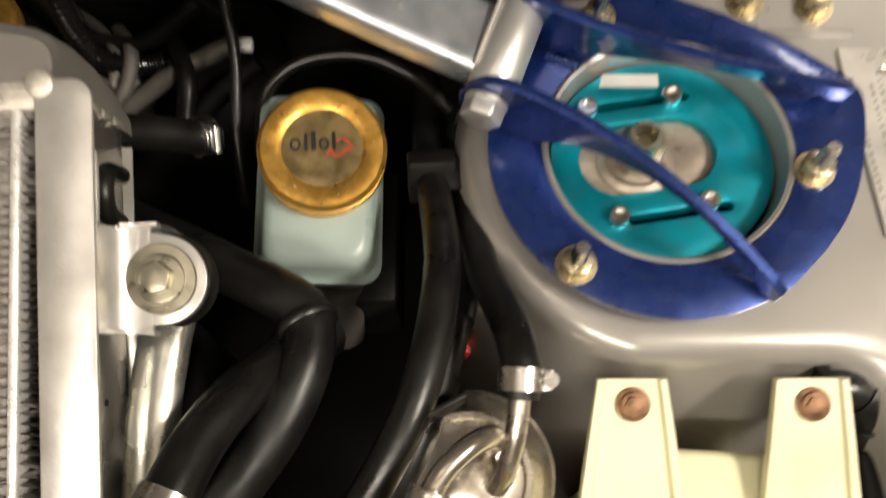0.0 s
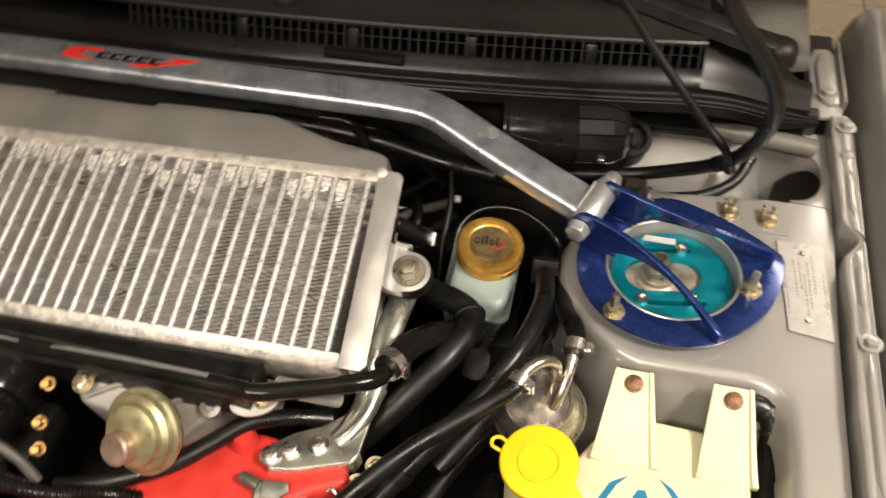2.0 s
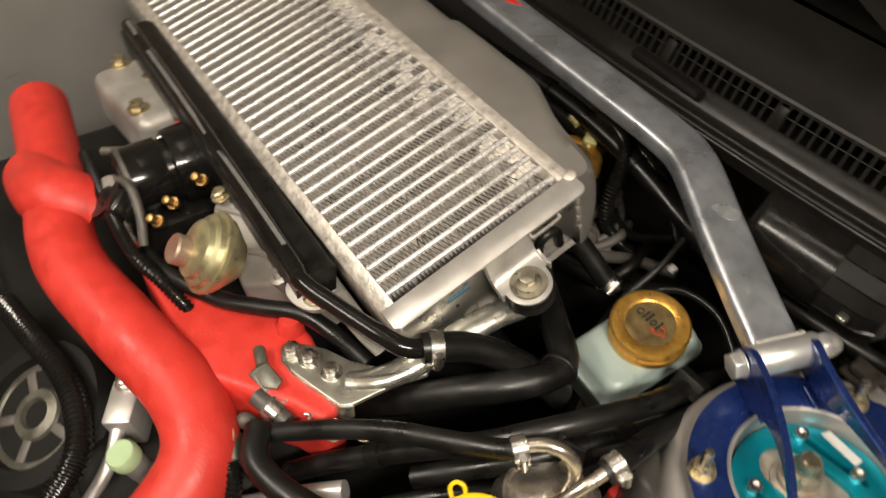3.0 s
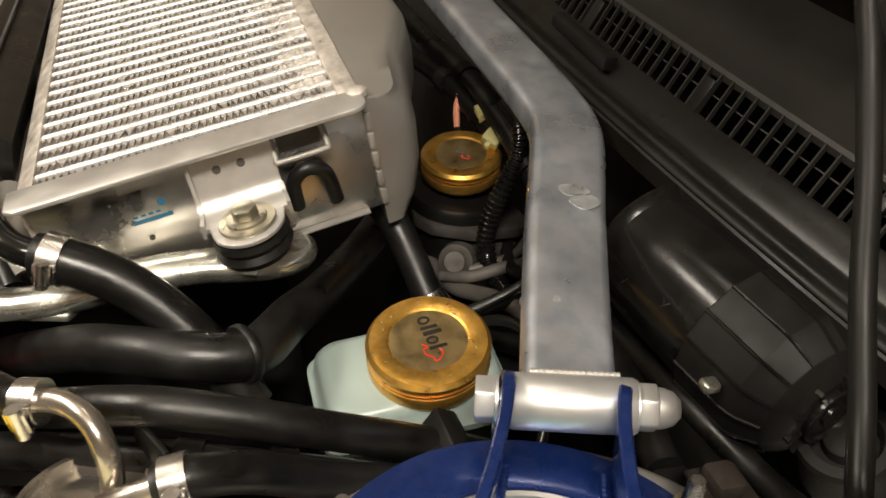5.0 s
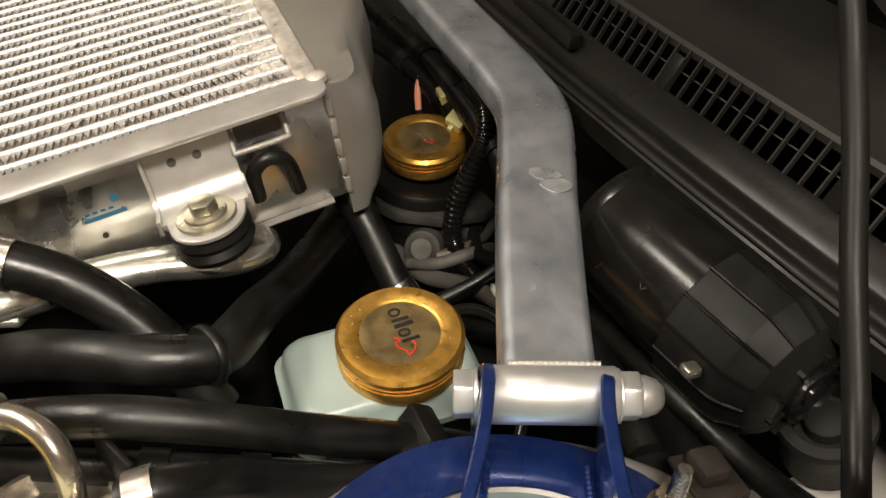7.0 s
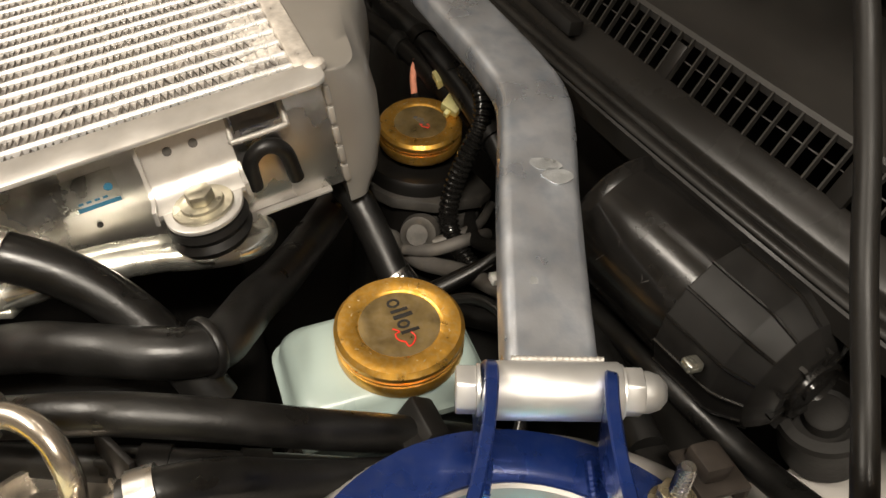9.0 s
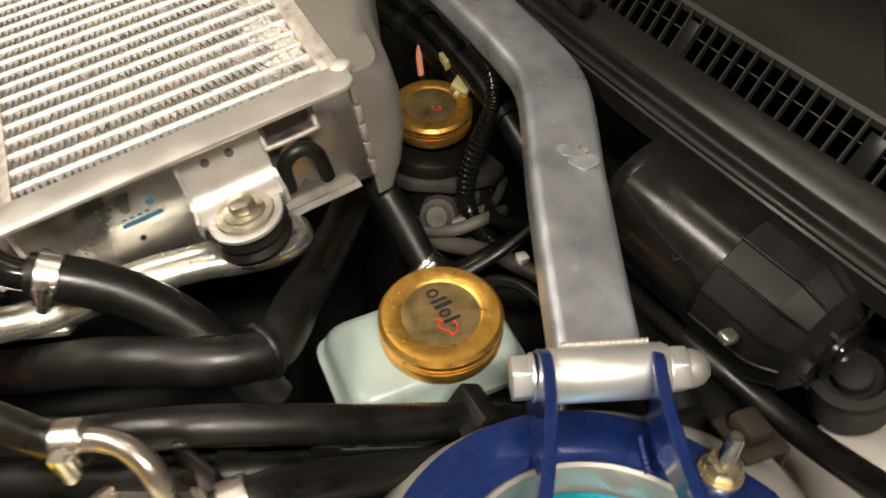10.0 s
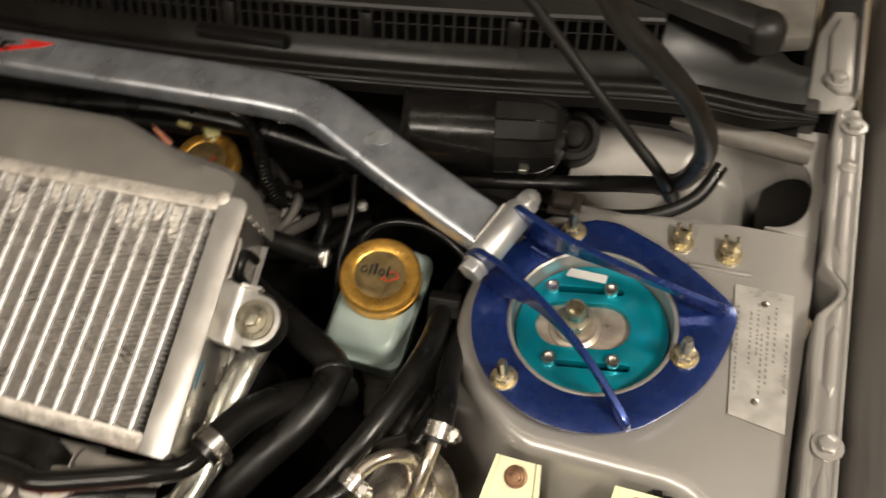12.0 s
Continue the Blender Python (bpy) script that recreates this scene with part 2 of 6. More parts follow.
def box(x0, x1, y0, y1, z0, z1, bevel=0.0, seg=2):
    bm = bmesh.new()
    bmesh.ops.create_cube(bm, size=1, matrix=Matrix.LocRotScale(((x0 + x1) / 2, (y0 + y1) / 2, (z0 + z1) / 2), None, (x1 - x0, y1 - y0, z1 - z0)))
    return round_edges(bm, bevel, seg)


def lathe(profile, n=32):
    """Turned about z: rows of radius and height, bottom to top."""
    bm = bmesh.new()
    rings = []
    for r, z in profile:
        if r < 1e-6:
            rings.append([bm.verts.new((0, 0, z))])
        else:
            rings.append([bm.verts.new((r * math.cos(2 * math.pi * k / n), r * math.sin(2 * math.pi * k / n), z)) for k in range(n)])
    for a, b in zip(rings, rings[1:]):
        for k in range(n):
            j = (k + 1) % n
            if len(a) == 1 and len(b) == 1:
                continue
            if len(a) == 1:
                bm.faces.new((a[0], b[j], b[k]))
            elif len(b) == 1:
                bm.faces.new((a[k], a[j], b[0]))
            else:
                bm.faces.new((a[k], a[j], b[j], b[k]))
    for ring in (rings[0], rings[-1]):
        if len(ring) > 2:
            bm.faces.new(ring)
    return bm


def prism(outline, z0, z1, bevel=0.0, holes=(), seg=2):
    """An outline in x and y, raised from z0 to z1; holes are outlines too."""
    bm = bmesh.new()
    edges = []
    for loop in (outline, *holes):
        vs = [bm.verts.new((p[0], p[1], z0)) for p in loop]
        edges += [bm.edges.new((vs[i], vs[(i + 1) % len(vs)])) for i in range(len(vs))]
    made = bmesh.ops.triangle_fill(bm, use_beauty=True, edges=edges) if holes else None
    if not holes:
        bm.faces.new(bm.verts[:])
    up = bmesh.ops.extrude_face_region(bm, geom=bm.faces[:])
    bmesh.ops.translate(bm, verts=[v for v in up["geom"] if isinstance(v, bmesh.types.BMVert)], vec=(0, 0, z1 - z0))
    bmesh.ops.recalc_face_normals(bm, faces=bm.faces[:])
    return round_edges(bm, bevel, seg)


def circle(cx, cy, r, n=40, ry=None, turn=0.0):
    c, s = math.cos(turn), math.sin(turn)
    pts = [(r * math.cos(2 * math.pi * k / n), (ry or r) * math.sin(2 * math.pi * k / n)) for k in range(n)]
    return [(cx + c * x - s * y, cy + s * x + c * y) for x, y in pts]


def glide(points, res=8):
    """A smooth line through the points."""
    p = [Vector(q) for q in points]
    p = [2 * p[0] - p[1], *p, 2 * p[-1] - p[-2]]
    out = []
    for i in range(1, len(p) - 2):
        for k in range(res):
            t = k / res
            a, b, c, d = p[i - 1], p[i], p[i + 1], p[i + 2]
            out.append(0.5 * (2 * b + (c - a) * t + (2 * a - 5 * b + 4 * c - d) * t * t + (3 * b - a - 3 * c + d) * t ** 3))
    out.append(p[-2])
    return out


def sweep(points, section, res=8, up=(0, 0, 1), smooth=True, scale=None):
    """A closed section (side, up) carried along a line."""
    line = glide(points, res) if smooth else [Vector(q) for q in points]
    bm = bmesh.new()
    rings, side0 = [], None
    for i, q in enumerate(line):
        d = (line[min(i + 1, len(line) - 1)] - line[max(i - 1, 0)]).normalized()
        if side0 is None:
            side = d.cross(Vector(up))
            side = side if side.length > 1e-4 else d.orthogonal()
        else:
            side = side0 - d * side0.dot(d)
        side.normalize()
        side0 = side
        top = side.cross(d)
        k = scale(i / max(1, len(line) - 1)) if scale else 1.0
        rings.append([bm.verts.new(q + side * a * k + top * b * k) for a, b in section])
    n = len(section)
    for a, b in zip(rings, rings[1:]):
        for k in range(n):
            bm.faces.new((a[k], a[(k + 1) % n], b[(k + 1) % n], b[k]))
    bm.faces.new(rings[0])
    bm.faces.new(rings[-1])
    return bm


def ring_section(r, n=14, flat=1.0):
    return [(r * math.cos(2 * math.pi * k / n), flat * r * math.sin(2 * math.pi * k / n)) for k in range(n)]


def tube(points, r, n=14, res=8, flat=1.0, scale=None):
    return sweep(points, ring_section(r, n, flat), res, scale=scale)


def corrugated(points, r, pitch=0.0042, n=12):
    """A ribbed conduit."""
    line = glide(points, 24)
    total = sum((b - a).length for a, b in zip(line, line[1:]))
    count = int(total / pitch) * 4
    dense, acc, i = [], 0.0, 0
    for k in range(count + 1):
        want = total * k / count
        while i < len(line) - 2 and acc + (line[i + 1] - line[i]).length < want:
            acc += (line[i + 1] - line[i]).length
            i += 1
        seg = (line[i + 1] - line[i]).length
        dense.append(line[i].lerp(line[i + 1], min(1, (want - acc) / max(seg, 1e-9))))
    return sweep(dense, ring_section(r, n), smooth=False, scale=lambda t: 1.0 if int(round(t * count)) % 4 in (0, 1) else 0.84)


def aim(at, direction, spin=0.0):
    """A pose whose z looks along direction."""
    z = Vector(direction).normalized()
    x = Vector((1, 0, 0)) if abs(z.x) < 0.9 else Vector((0, 1, 0))
    x = (x - z * x.dot(z)).normalized()
    return Matrix.Translation(at) @ Matrix((x, z.cross(x), z)).transposed().to_4x4() @ Matrix.Rotation(spin, 4, "Z")


def moved(bm, m):
    bm.transform(m)
    return bm


def join(*parts):
    bm = bmesh.new()
    for b in parts:
        me = bpy.data.meshes.new("tmp")
        b.to_mesh(me)
        b.free()
        bm.from_mesh(me)
        bpy.data.meshes.remove(me)
    return bm


def hex_head(r, h, bevel=0.0006):
    return prism(circle(0, 0, r, 6), 0, h, bevel)


NUT = mesh_of("nut", join(lathe([(0.0, 0), (0.0098, 0), (0.0098, 0.0016), (0.0, 0.0016)], 24), moved(hex_head(0.0078, 0.0075), Matrix.Translation((0, 0, 0.0014)))), M_ZINC)
STUD = mesh_of("stud", lathe([(0.0, 0.0), (0.0039, 0.0)] + [(0.0039 - 0.0004 * (k % 2), 0.001 * k) for k in range(1, 24)] + [(0.003, 0.0245), (0, 0.0245)], 14), M_STEEL)
BOLT_HEAD = mesh_of("bolt", join(lathe([(0, 0), (0.0088, 0), (0.0088, 0.0015), (0, 0.0015)], 22), moved(hex_head(0.0062, 0.006), Matrix.Translation((0, 0, 0.0013)))), M_ZINC)
BOLT_STEEL = mesh_of("bolt", join(lathe([(0, 0), (0.0088, 0), (0.0088, 0.0015), (0, 0.0015)], 22), moved(hex_head(0.0062, 0.006), Matrix.Translation((0, 0, 0.0013)))), M_STEEL)
BOLT_PAINTED = mesh_of("bolt", join(lathe([(0, 0), (0.0098, 0), (0.0098, 0.0012), (0, 0.0018)], 22), moved(hex_head(0.0066, 0.005), Matrix.Translation((0, 0, 0.0013)))), M_SILVER)
SMALL_BOLT = mesh_of("bolt", join(lathe([(0, 0), (0.0052, 0), (0.0055, 0.004), (0.0045, 0.0055), (0.0028, 0.0055), (0.0026, 0.003), (0, 0.003)], 18)), M_STEEL)


def clamp_on(parent, at, direction, r, mat=None):
    """A worm-drive hose clamp with its screw."""
    m = aim(at, direction)
    band = part("hose_clamp", moved(lathe([(r, -0.005), (r + 0.0012, -0.005), (r + 0.0012, 0.005), (r, 0.005)], 26), m), mat or M_STEEL, parent, "bright steel hose clamp")
    part("clamp_screw", moved(join(moved(lathe([(0, -0.007), (0.0032, -0.007), (0.0032, 0.007), (0, 0.007)], 12), Matrix.Translation((r + 0.003, 0, 0)) @ Matrix.Rotation(math.pi / 2, 4, "X")),
                                   box(r, r + 0.004, -0.005, 0.005, -0.0045, 0.0045, 0.0006)), m), mat or M_STEEL, band)
    return band

# ==== garage ====
RX, RY, RZ = 3.2, 3.6, 2.65
solo("floor", box(-RX, RX, -RY, RY, -0.1, -0.003), M_GROUT, "beige tiled garage floor with thin joints", "floor", kind="structure")
solo("wall_north", box(-RX, RX, RY, RY + 0.12, 0, RZ), M_WALL, "plain beige painted garage wall", "wall", kind="structure")
solo("wall_south", box(-RX, RX, -RY - 0.12, -RY, 0, RZ), M_WALL, "plain beige painted garage wall", "wall", kind="structure")
solo("wall_east", box(RX, RX + 0.12, -RY, RY, 0, RZ), M_WALL, "plain beige painted garage wall", "wall", kind="structure")
solo("wall_west", box(-RX - 0.12, -RX, -RY, RY, 0, RZ), M_WALL, "plain beige painted garage wall", "wall", kind="structure")
solo("ceiling", box(-RX, RX, -RY, RY, RZ, RZ + 0.1), M_CEIL, "plain off-white garage ceiling", "ceiling", kind="structure")

# ==== the car's body round the engine bay ====
body = thing("car_body", "silver-grey car body with an open engine bay", "car body", (0.12, 0.24, 0.6))


def shelf(x, y):
    return 0.9655 + 0.03 * (y - 0.23)


def tower_gap(x, y):
    """How far a place lies outside the tower's flat top."""
    if x < 0.135:
        r = math.hypot(x - 0.135, (y - 0.238) * (1.0 if y < 0.238 else 0.93)) - 0.0965
    else:
        r = -1.0
    if x <= 0.2:
        f = (0.1465 - y) * 0.93 if x > 0.1 else -1.0
    elif y > 0.06:
        f = (1 - (((x - 0.2) / 0.068) ** 2.2 + (max(0, y - 0.06) / 0.0865) ** 2.2) ** (1 / 2.2)) * 0.08
    else:
        f = 0.268 - x
    return max(r, f)


def smooth(f):
    f = max(0.0, min(1.0, f))
    return f * f * (3 - 2 * f)


def tower_height(x, y):
    g = tower_gap(x, y)
    z = shelf(x, y)
    r = 0.013
    if g > 0:
        z -= r - math.sqrt(max(0, r * r - g * g)) if g < r * 0.96 else r * 0.72 + (g - r * 0.96) * (3.2 if x < 0.12 else 2.4)
    back = y - 0.342 - 0.012 * max(0, (x - 0.13) / 0.13)
    if back > 0 and x > 0.05:
        f = min(1.0, back / 0.022)
        dip = 0.028 * f * f * (3 - 2 * f)
        lift = -max(0.0, y - 0.36) * 0.22
        z = shelf(x, y) - dip + lift + 0.005 * math.exp(-((x - 0.14) / 0.035) ** 2 - ((y - 0.38) / 0.022) ** 2)
    if x > 0.05:
        # the sheet climbs behind the tower to the weatherstrip
        near = 1 - smooth((x - 0.165) / 0.04)
        z += near * 0.03 * smooth((y - 0.392) / 0.05) + (1 - near) * 0.042 * smooth((y - 0.42) / 0.024) * (1 - smooth((x - 0.2) / 0.03))
    if x > 0.186:
        # a flat rim runs round the slot's closed end
        inside = smooth(6 * (1 - pocket(x, y)))
        rim = smooth((x - 0.192) / 0.04) * (1 - inside)
        z = z * (1 - rim) + shelf(x, y) * rim - 0.07 * inside * smooth((x - 0.2) / 0.05)
    return z


def pocket(x, y):
    """Below 1 inside the slot pressed beside the wing: its left end runs out flat, its right end is round."""
    return max(0.0, (x - 0.234) / 0.038) ** 2.6 + abs((y - 0.3945) / 0.0435) ** 2.6


def tower_mesh():
    bm = bmesh.new()
    step, x0, y0, nx, ny = 0.003, 0.016, 0.012, 87, 150
    grid = {}
    for i in range(nx):
        for j in range(ny):
            x, y = x0 + i * step, y0 + j * step
            if y > 0.335:
                x = max(x, 0.072)
            z = tower_height(x, y)
            if x > 0.2:
                x = min(x + 0.009 * smooth((0.33 - y) / 0.16) * (x - 0.2) / 0.062, 0.2742 - 0.0032 * smooth((0.33 - y) / 0.16))
            if z < 0.78:
                continue
            if math.hypot(x - 0.127, y - 0.237) < 0.0575:
                continue
            grid[i, j] = bm.verts.new((x, y, z))
    for i, j in list(grid):
        q = [(i, j), (i + 1, j), (i + 1, j + 1), (i, j + 1)]
        if all(k in grid for k in q) and len({(round(grid[k].co.x, 5), round(grid[k].co.y, 5)) for k in q}) == 4:
            bm.faces.new([grid[k] for k in q])
    bmesh.ops.delete(bm, geom=[v for v in bm.verts if not v.link_faces], context="VERTS")
    bmesh.ops.solidify(bm, geom=bm.faces[:], thickness=0.0015)
    return bm


tower = part("strut_tower", tower_mesh(), M_SILVER, body, "silver-grey painted strut tower panel", angle=60)
slot = [(0.224, 0.4305)]
for a in range(88, -89, -8):
    c, q = math.cos(radians(a)), math.sin(radians(a))
    slot.append((0.234 + 0.033 * c ** 0.8, 0.3945 + (0.036 if q > 0 else 0.0395) * math.copysign(abs(q) ** 0.8, q)))
rim_bm = prism(slot + [(0.236, 0.3535), (0.2742, 0.349), (0.2742, 0.458), (0.224, 0.458)], -0.004, 0.0006, 0.0005)
for v in rim_bm.verts:
    v.co.z += shelf(v.co.x, v.co.y)
part("slot_rim", rim_bm, M_SILVER, tower, "silver-grey rim of the pressed slot")
part("tower_rim", moved(lathe([(0.0562, -0.022), (0.0575, -0.004), (0.058, 0.0), (0.0585, 0.0035), (0.0602, 0.0045), (0.0618, 0.003), (0.0618, -0.003), (0.058, -0.022)], 56), Matrix.Translation((0.127, 0.237, 0.9725))), M_SILVER, tower, "bare grey rim of the tower opening")
# shallow pressed bead behind the brace
part("pressed_bead", box(0.185, 0.232, 0.3045, 0.3085, 0.966, 0.9705, 0.0018), M_SILVER, tower)
part("grommet", moved(lathe([(0.006, -0.04), (0.021, -0.03), (0.0215, 0.0), (0.0225, 0.002), (0.0215, 0.0055), (0.0165, 0.006), (0.0145, -0.002), (0.0105, -0.003), (0.0095, 0.003), (0.0075, 0.0045), (0, 0.0045)], 36), aim((0.0745, 0.4065, 0.98), (0.1, -0.45, 0.85)) @ Matrix.Scale(0.98, 4)), M_DARK, body, "black rubber grommet")
# closed tub under everything; the bay's shade is in its near-black
part("bay_floor", box(-0.95, 0.26, -0.45, 0.46, 0.6, 0.62), M_DARK, body, "near-black bottom of the engine bay, shade in its colour")
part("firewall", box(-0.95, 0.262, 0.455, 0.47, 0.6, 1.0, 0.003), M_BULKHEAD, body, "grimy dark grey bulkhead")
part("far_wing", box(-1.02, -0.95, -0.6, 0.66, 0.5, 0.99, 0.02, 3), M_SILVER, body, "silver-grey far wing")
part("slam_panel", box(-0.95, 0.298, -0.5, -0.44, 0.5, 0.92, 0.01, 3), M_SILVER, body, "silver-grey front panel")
# Near-black boxes stand for the shade in the gap beside the rail.
part("inner_wall", join(box(0.2625, 0.2745, -0.45, 0.46, 0.6, 0.938, 0.001), box(0.2625, 0.298, 0.462, 0.66, 0.6, 0.966, 0.002)), M_DARK, body, "inner wing with its shade painted near-black")


def rail_mesh():
    """The upper rail: a thin inner flange, a shallow groove, a flat top and a step down to the wing."""
    sec = [(0.2755, 0.925), (0.2755, 0.9835), (0.276, 0.986), (0.2775, 0.9868), (0.279, 0.986), (0.2805, 0.9845), (0.283, 0.9845), (0.2845, 0.986), (0.2905, 0.9868), (0.2935, 0.9858), (0.295, 0.983), (0.2962, 0.976), (0.2985, 0.9735), (0.3, 0.9735), (0.3, 0.969), (0.294, 0.969), (0.2925, 0.981), (0.279, 0.981), (0.2775, 0.925)]
    bm = bmesh.new()
    rings = []
    for k in range(181):
        y = -0.25 + 0.72 * k / 180
        bite = 0.0
        if 0.268 < y < 0.32:
            bite = 0.0135 * (smooth((0.32 - y) / 0.024) if y > 0.296 else smooth((y - 0.268) / 0.028))
        out = -0.0025 * math.exp(-((y - 0.262) / 0.012) ** 2)
        ripple = 0.0006 * math.sin(y * 41) + 0.0004 * math.sin(y * 97)
        dz = 0.03 * (y - 0.3)
        rings.append([bm.verts.new((min(max(x, x + bite + out) if x < 0.2815 else max(x, 0.2755 + bite + 0.006), 0.3) + (ripple if x < 0.28 else 0), y, z + dz)) for x, z in sec])
    for a, b in zip(rings, rings[1:]):
        for k in range(len(sec)):
            j = (k + 1) % len(sec)
            bm.faces.new((a[k], b[k], b[j], a[j]))
    bm.faces.new(rings[0])
    bm.faces.new(rings[-1])
    return bm


rail = part("wing_rail", rail_mesh(), M_SILVER, body, "silver-grey upper wing rail with pressed beads", angle=50)


def raised_bead(a, b):
    return sweep([(0.2885, a, 0.9862 + 0.03 * (a - 0.3)), (0.2885, (a + b) / 2, 0.9862 + 0.03 * ((a + b) / 2 - 0.3)), (0.2885, b, 0.9862 + 0.03 * (b - 0.3))], [(-0.005, -0.001), (-0.0036, 0.0014), (-0.0022, 0.0022), (0.0022, 0.0022), (0.0036, 0.0014), (0.005, -0.001)], res=10, scale=lambda t: smooth(6 * min(t, 1 - t)) * 0.75 + 0.25)


for a, b in ((0.03, 0.17), (0.212, 0.268), (0.325, 0.388), (-0.2, 0.0)):
    part("bead", raised_bead(a, b), M_SILVER, rail)
for y in (0.411, 0.178):
    part("pressed_bump", moved(lathe([(0.0075, -0.002), (0.0066, 0.001), (0.004, 0.0024), (0, 0.0029)], 20), Matrix.Translation((0.2885, y, 0.9862 + 0.03 * (y - 0.3)))), M_SILVER, rail)
for y in (0.178, 0.452):
    part("bolt", BOLT_PAINTED, None, rail, "silver painted wing bolt", at=Matrix.Translation((0.2895, y, 0.9868 + 0.03 * (y - 0.3))))


def loft_y(section, y0, y1, n=40, bend=None):
    bm = bmesh.new()
    rings = []
    for k in range(n + 1):
        y = y0 + (y1 - y0) * k / n
        dx, dz = bend(y) if bend else (0, 0)
        rings.append([bm.verts.new((x + dx, y, z + dz)) for x, z in section])
    for a, b in zip(rings, rings[1:]):
        for i in range(len(section) - 1):
            bm.faces.new((a[i], b[i], b[i + 1], a[i + 1]))
    return bm


fender_bm = loft_y([(0.299, 0.945), (0.3025, 0.962), (0.309, 0.98), (0.317, 0.993), (0.3225, 0.9978), (0.328, 0.9998), (0.335, 0.9992), (0.3405, 0.993), (0.344, 0.97), (0.346, 0.92), (0.348, 0.85), (0.35, 0.7), (0.348, 0.5)], -0.6, 0.66, 40,
                   lambda y: (0.012 * max(0, y - 0.3), 0.03 * (y - 0.3)))
bmesh.ops.solidify(fender_bm, geom=fender_bm.faces[:], thickness=0.001)
part("front_wing", fender_bm, M_SILVER, body, "silver-grey outer front wing", angle=50)

# ==== bonnet, propped open ====
bonnet = thing("bonnet", "open bonnet with a silver-grey underside and black duct", "bonnet", (-0.36, 0.66, 1.06))
LIFT = pose(-0.36, 0.66, 1.06, 180 - 50, 0, 0)
part("skin", moved(box(-0.68, 0.68, 0.0, 1.0, -0.03, -0.024, 0.002), LIFT @ Matrix.Rotation(math.pi, 4, "Y")), M_SILVER, bonnet)
part("inner_frame", moved(prism([(-0.66, 0.02), (0.66, 0.02), (0.62, 0.97), (-0.62, 0.97)], 0.0, 0.006, 0.002, [[(-0.5, 0.14), (0.5, 0.14), (0.45, 0.85), (-0.45, 0.85)]]), LIFT @ Matrix.Rotation(math.pi, 4, "Y")), M_SILVER, bonnet, "silver-grey inner frame")
part("air_duct", moved(box(-0.3, 0.3, 0.15, 0.7, -0.02, 0.03, 0.01), LIFT @ Matrix.Rotation(math.pi, 4, "Y")), M_DARK, bonnet, "black intercooler duct")

hinge = part("hinge", prism([(0.2535, 0.468), (0.286, 0.472), (0.290, 0.482), (0.2905, 0.585), (0.283, 0.598), (0.268, 0.596), (0.257, 0.565), (0.2545, 0.52)], 0.983, 0.9875, 0.0012), M_SILVER, bonnet, "pale grey painted steel hinge")
part("raised_pad", prism([(0.2665, 0.497), (0.276, 0.488), (0.2865, 0.49), (0.2865, 0.582), (0.272, 0.584), (0.266, 0.56)], 0.9865, 0.9925, 0.0022), M_SILVER, hinge)
part("bolt", BOLT_PAINTED, None, hinge, "silver painted hinge bolt", at=Matrix.Translation((0.2745, 0.503, 0.992)))
part("upright_arm", box(0.289, 0.2915, 0.487, 0.60, 0.985, 0.999, 0.001), M_SILVER, hinge, "pale hinge arm standing on edge")

# ==== cowl ====
cowl = thing("cowl_panel", "dark grey plastic cowl panel with a vent grille", "cowl", (-0.3, 0.5, 0.98))


def cowl_y(x):
    return 0.385 + 0.222 * (x + 0.36) ** 2


def cowl_z(x):
    return 1.0705 - 0.074 * (x + 0.36) ** 2


def droop(x):
    return 0.024 * smooth((x - 0.13) / 0.13)


RIB_Y, RIB_Z = 0.0105, 0.0225


def loft_x(section, x0, x1, n=60):
    """section(x): rows of y and z."""
    bm = bmesh.new()
    rings = []
    for k in range(n + 1):
        x = x0 + (x1 - x0) * k / n
        rings.append([bm.verts.new((x, y, z)) for y, z in section(x)])
    m = len(rings[0])
    for a, b in zip(rings, rings[1:]):
        for i in range(m):
            j = (i + 1) % m
            bm.faces.new((a[i], b[i], b[j], a[j]))
    bm.faces.new(rings[0])
    bm.faces.new(rings[-1])
    return bm


def front_lip(x):
    c, z = cowl_y(x), cowl_z(x)
    return [(c - 0.0145, z - 0.026), (c - 0.0145, z - 0.0135), (c - 0.013, z - 0.0112), (c - 0.0015, z + 0.0002), (c + 0.0005, z + 0.0008), (c + 0.003, z - 0.024)]


def rear_panel(x):
    c, z = cowl_y(x) + RIB_Y, cowl_z(x) + RIB_Z
    return [(c + 0.001, z - 0.004), (c, z), (c + 0.002, z + 0.002), (c + 0.03, z + 0.003), (c + 0.034, z + 0.0055), (c + 0.075, z + 0.0075), (c + 0.12, z + 0.011), (c + 0.12, z - 0.006), (c + 0.03, z - 0.004)]


def end_panel(x):
    c, d, z = cowl_y(x), x - 0.134, cowl_z(x) - droop(x)
    far = max(c + 0.012, 0.535 - 0.6 * d)
    rise = RIB_Z * max(0.0, 1 - d / 0.11)
    mid = c + 0.35 * (far - c)
    return [(c - 0.014, z - 0.026), (c - 0.014, z - 0.013), (c - 0.005, z - 0.0065), (c, z + 0.0008), (mid, z + 0.002 + 0.8 * rise), (far, z + 0.003 + rise), (far, z - 0.02), (c + 0.01, z - 0.03)]


part("scuttle_corner", prism([(0.2, 0.462), (0.23, 0.445), (0.25, 0.442), (0.25, 0.57), (0.24, 0.57)], 0.955, 0.966, 0.003), M_PANELGREY, body, "grey scuttle corner")
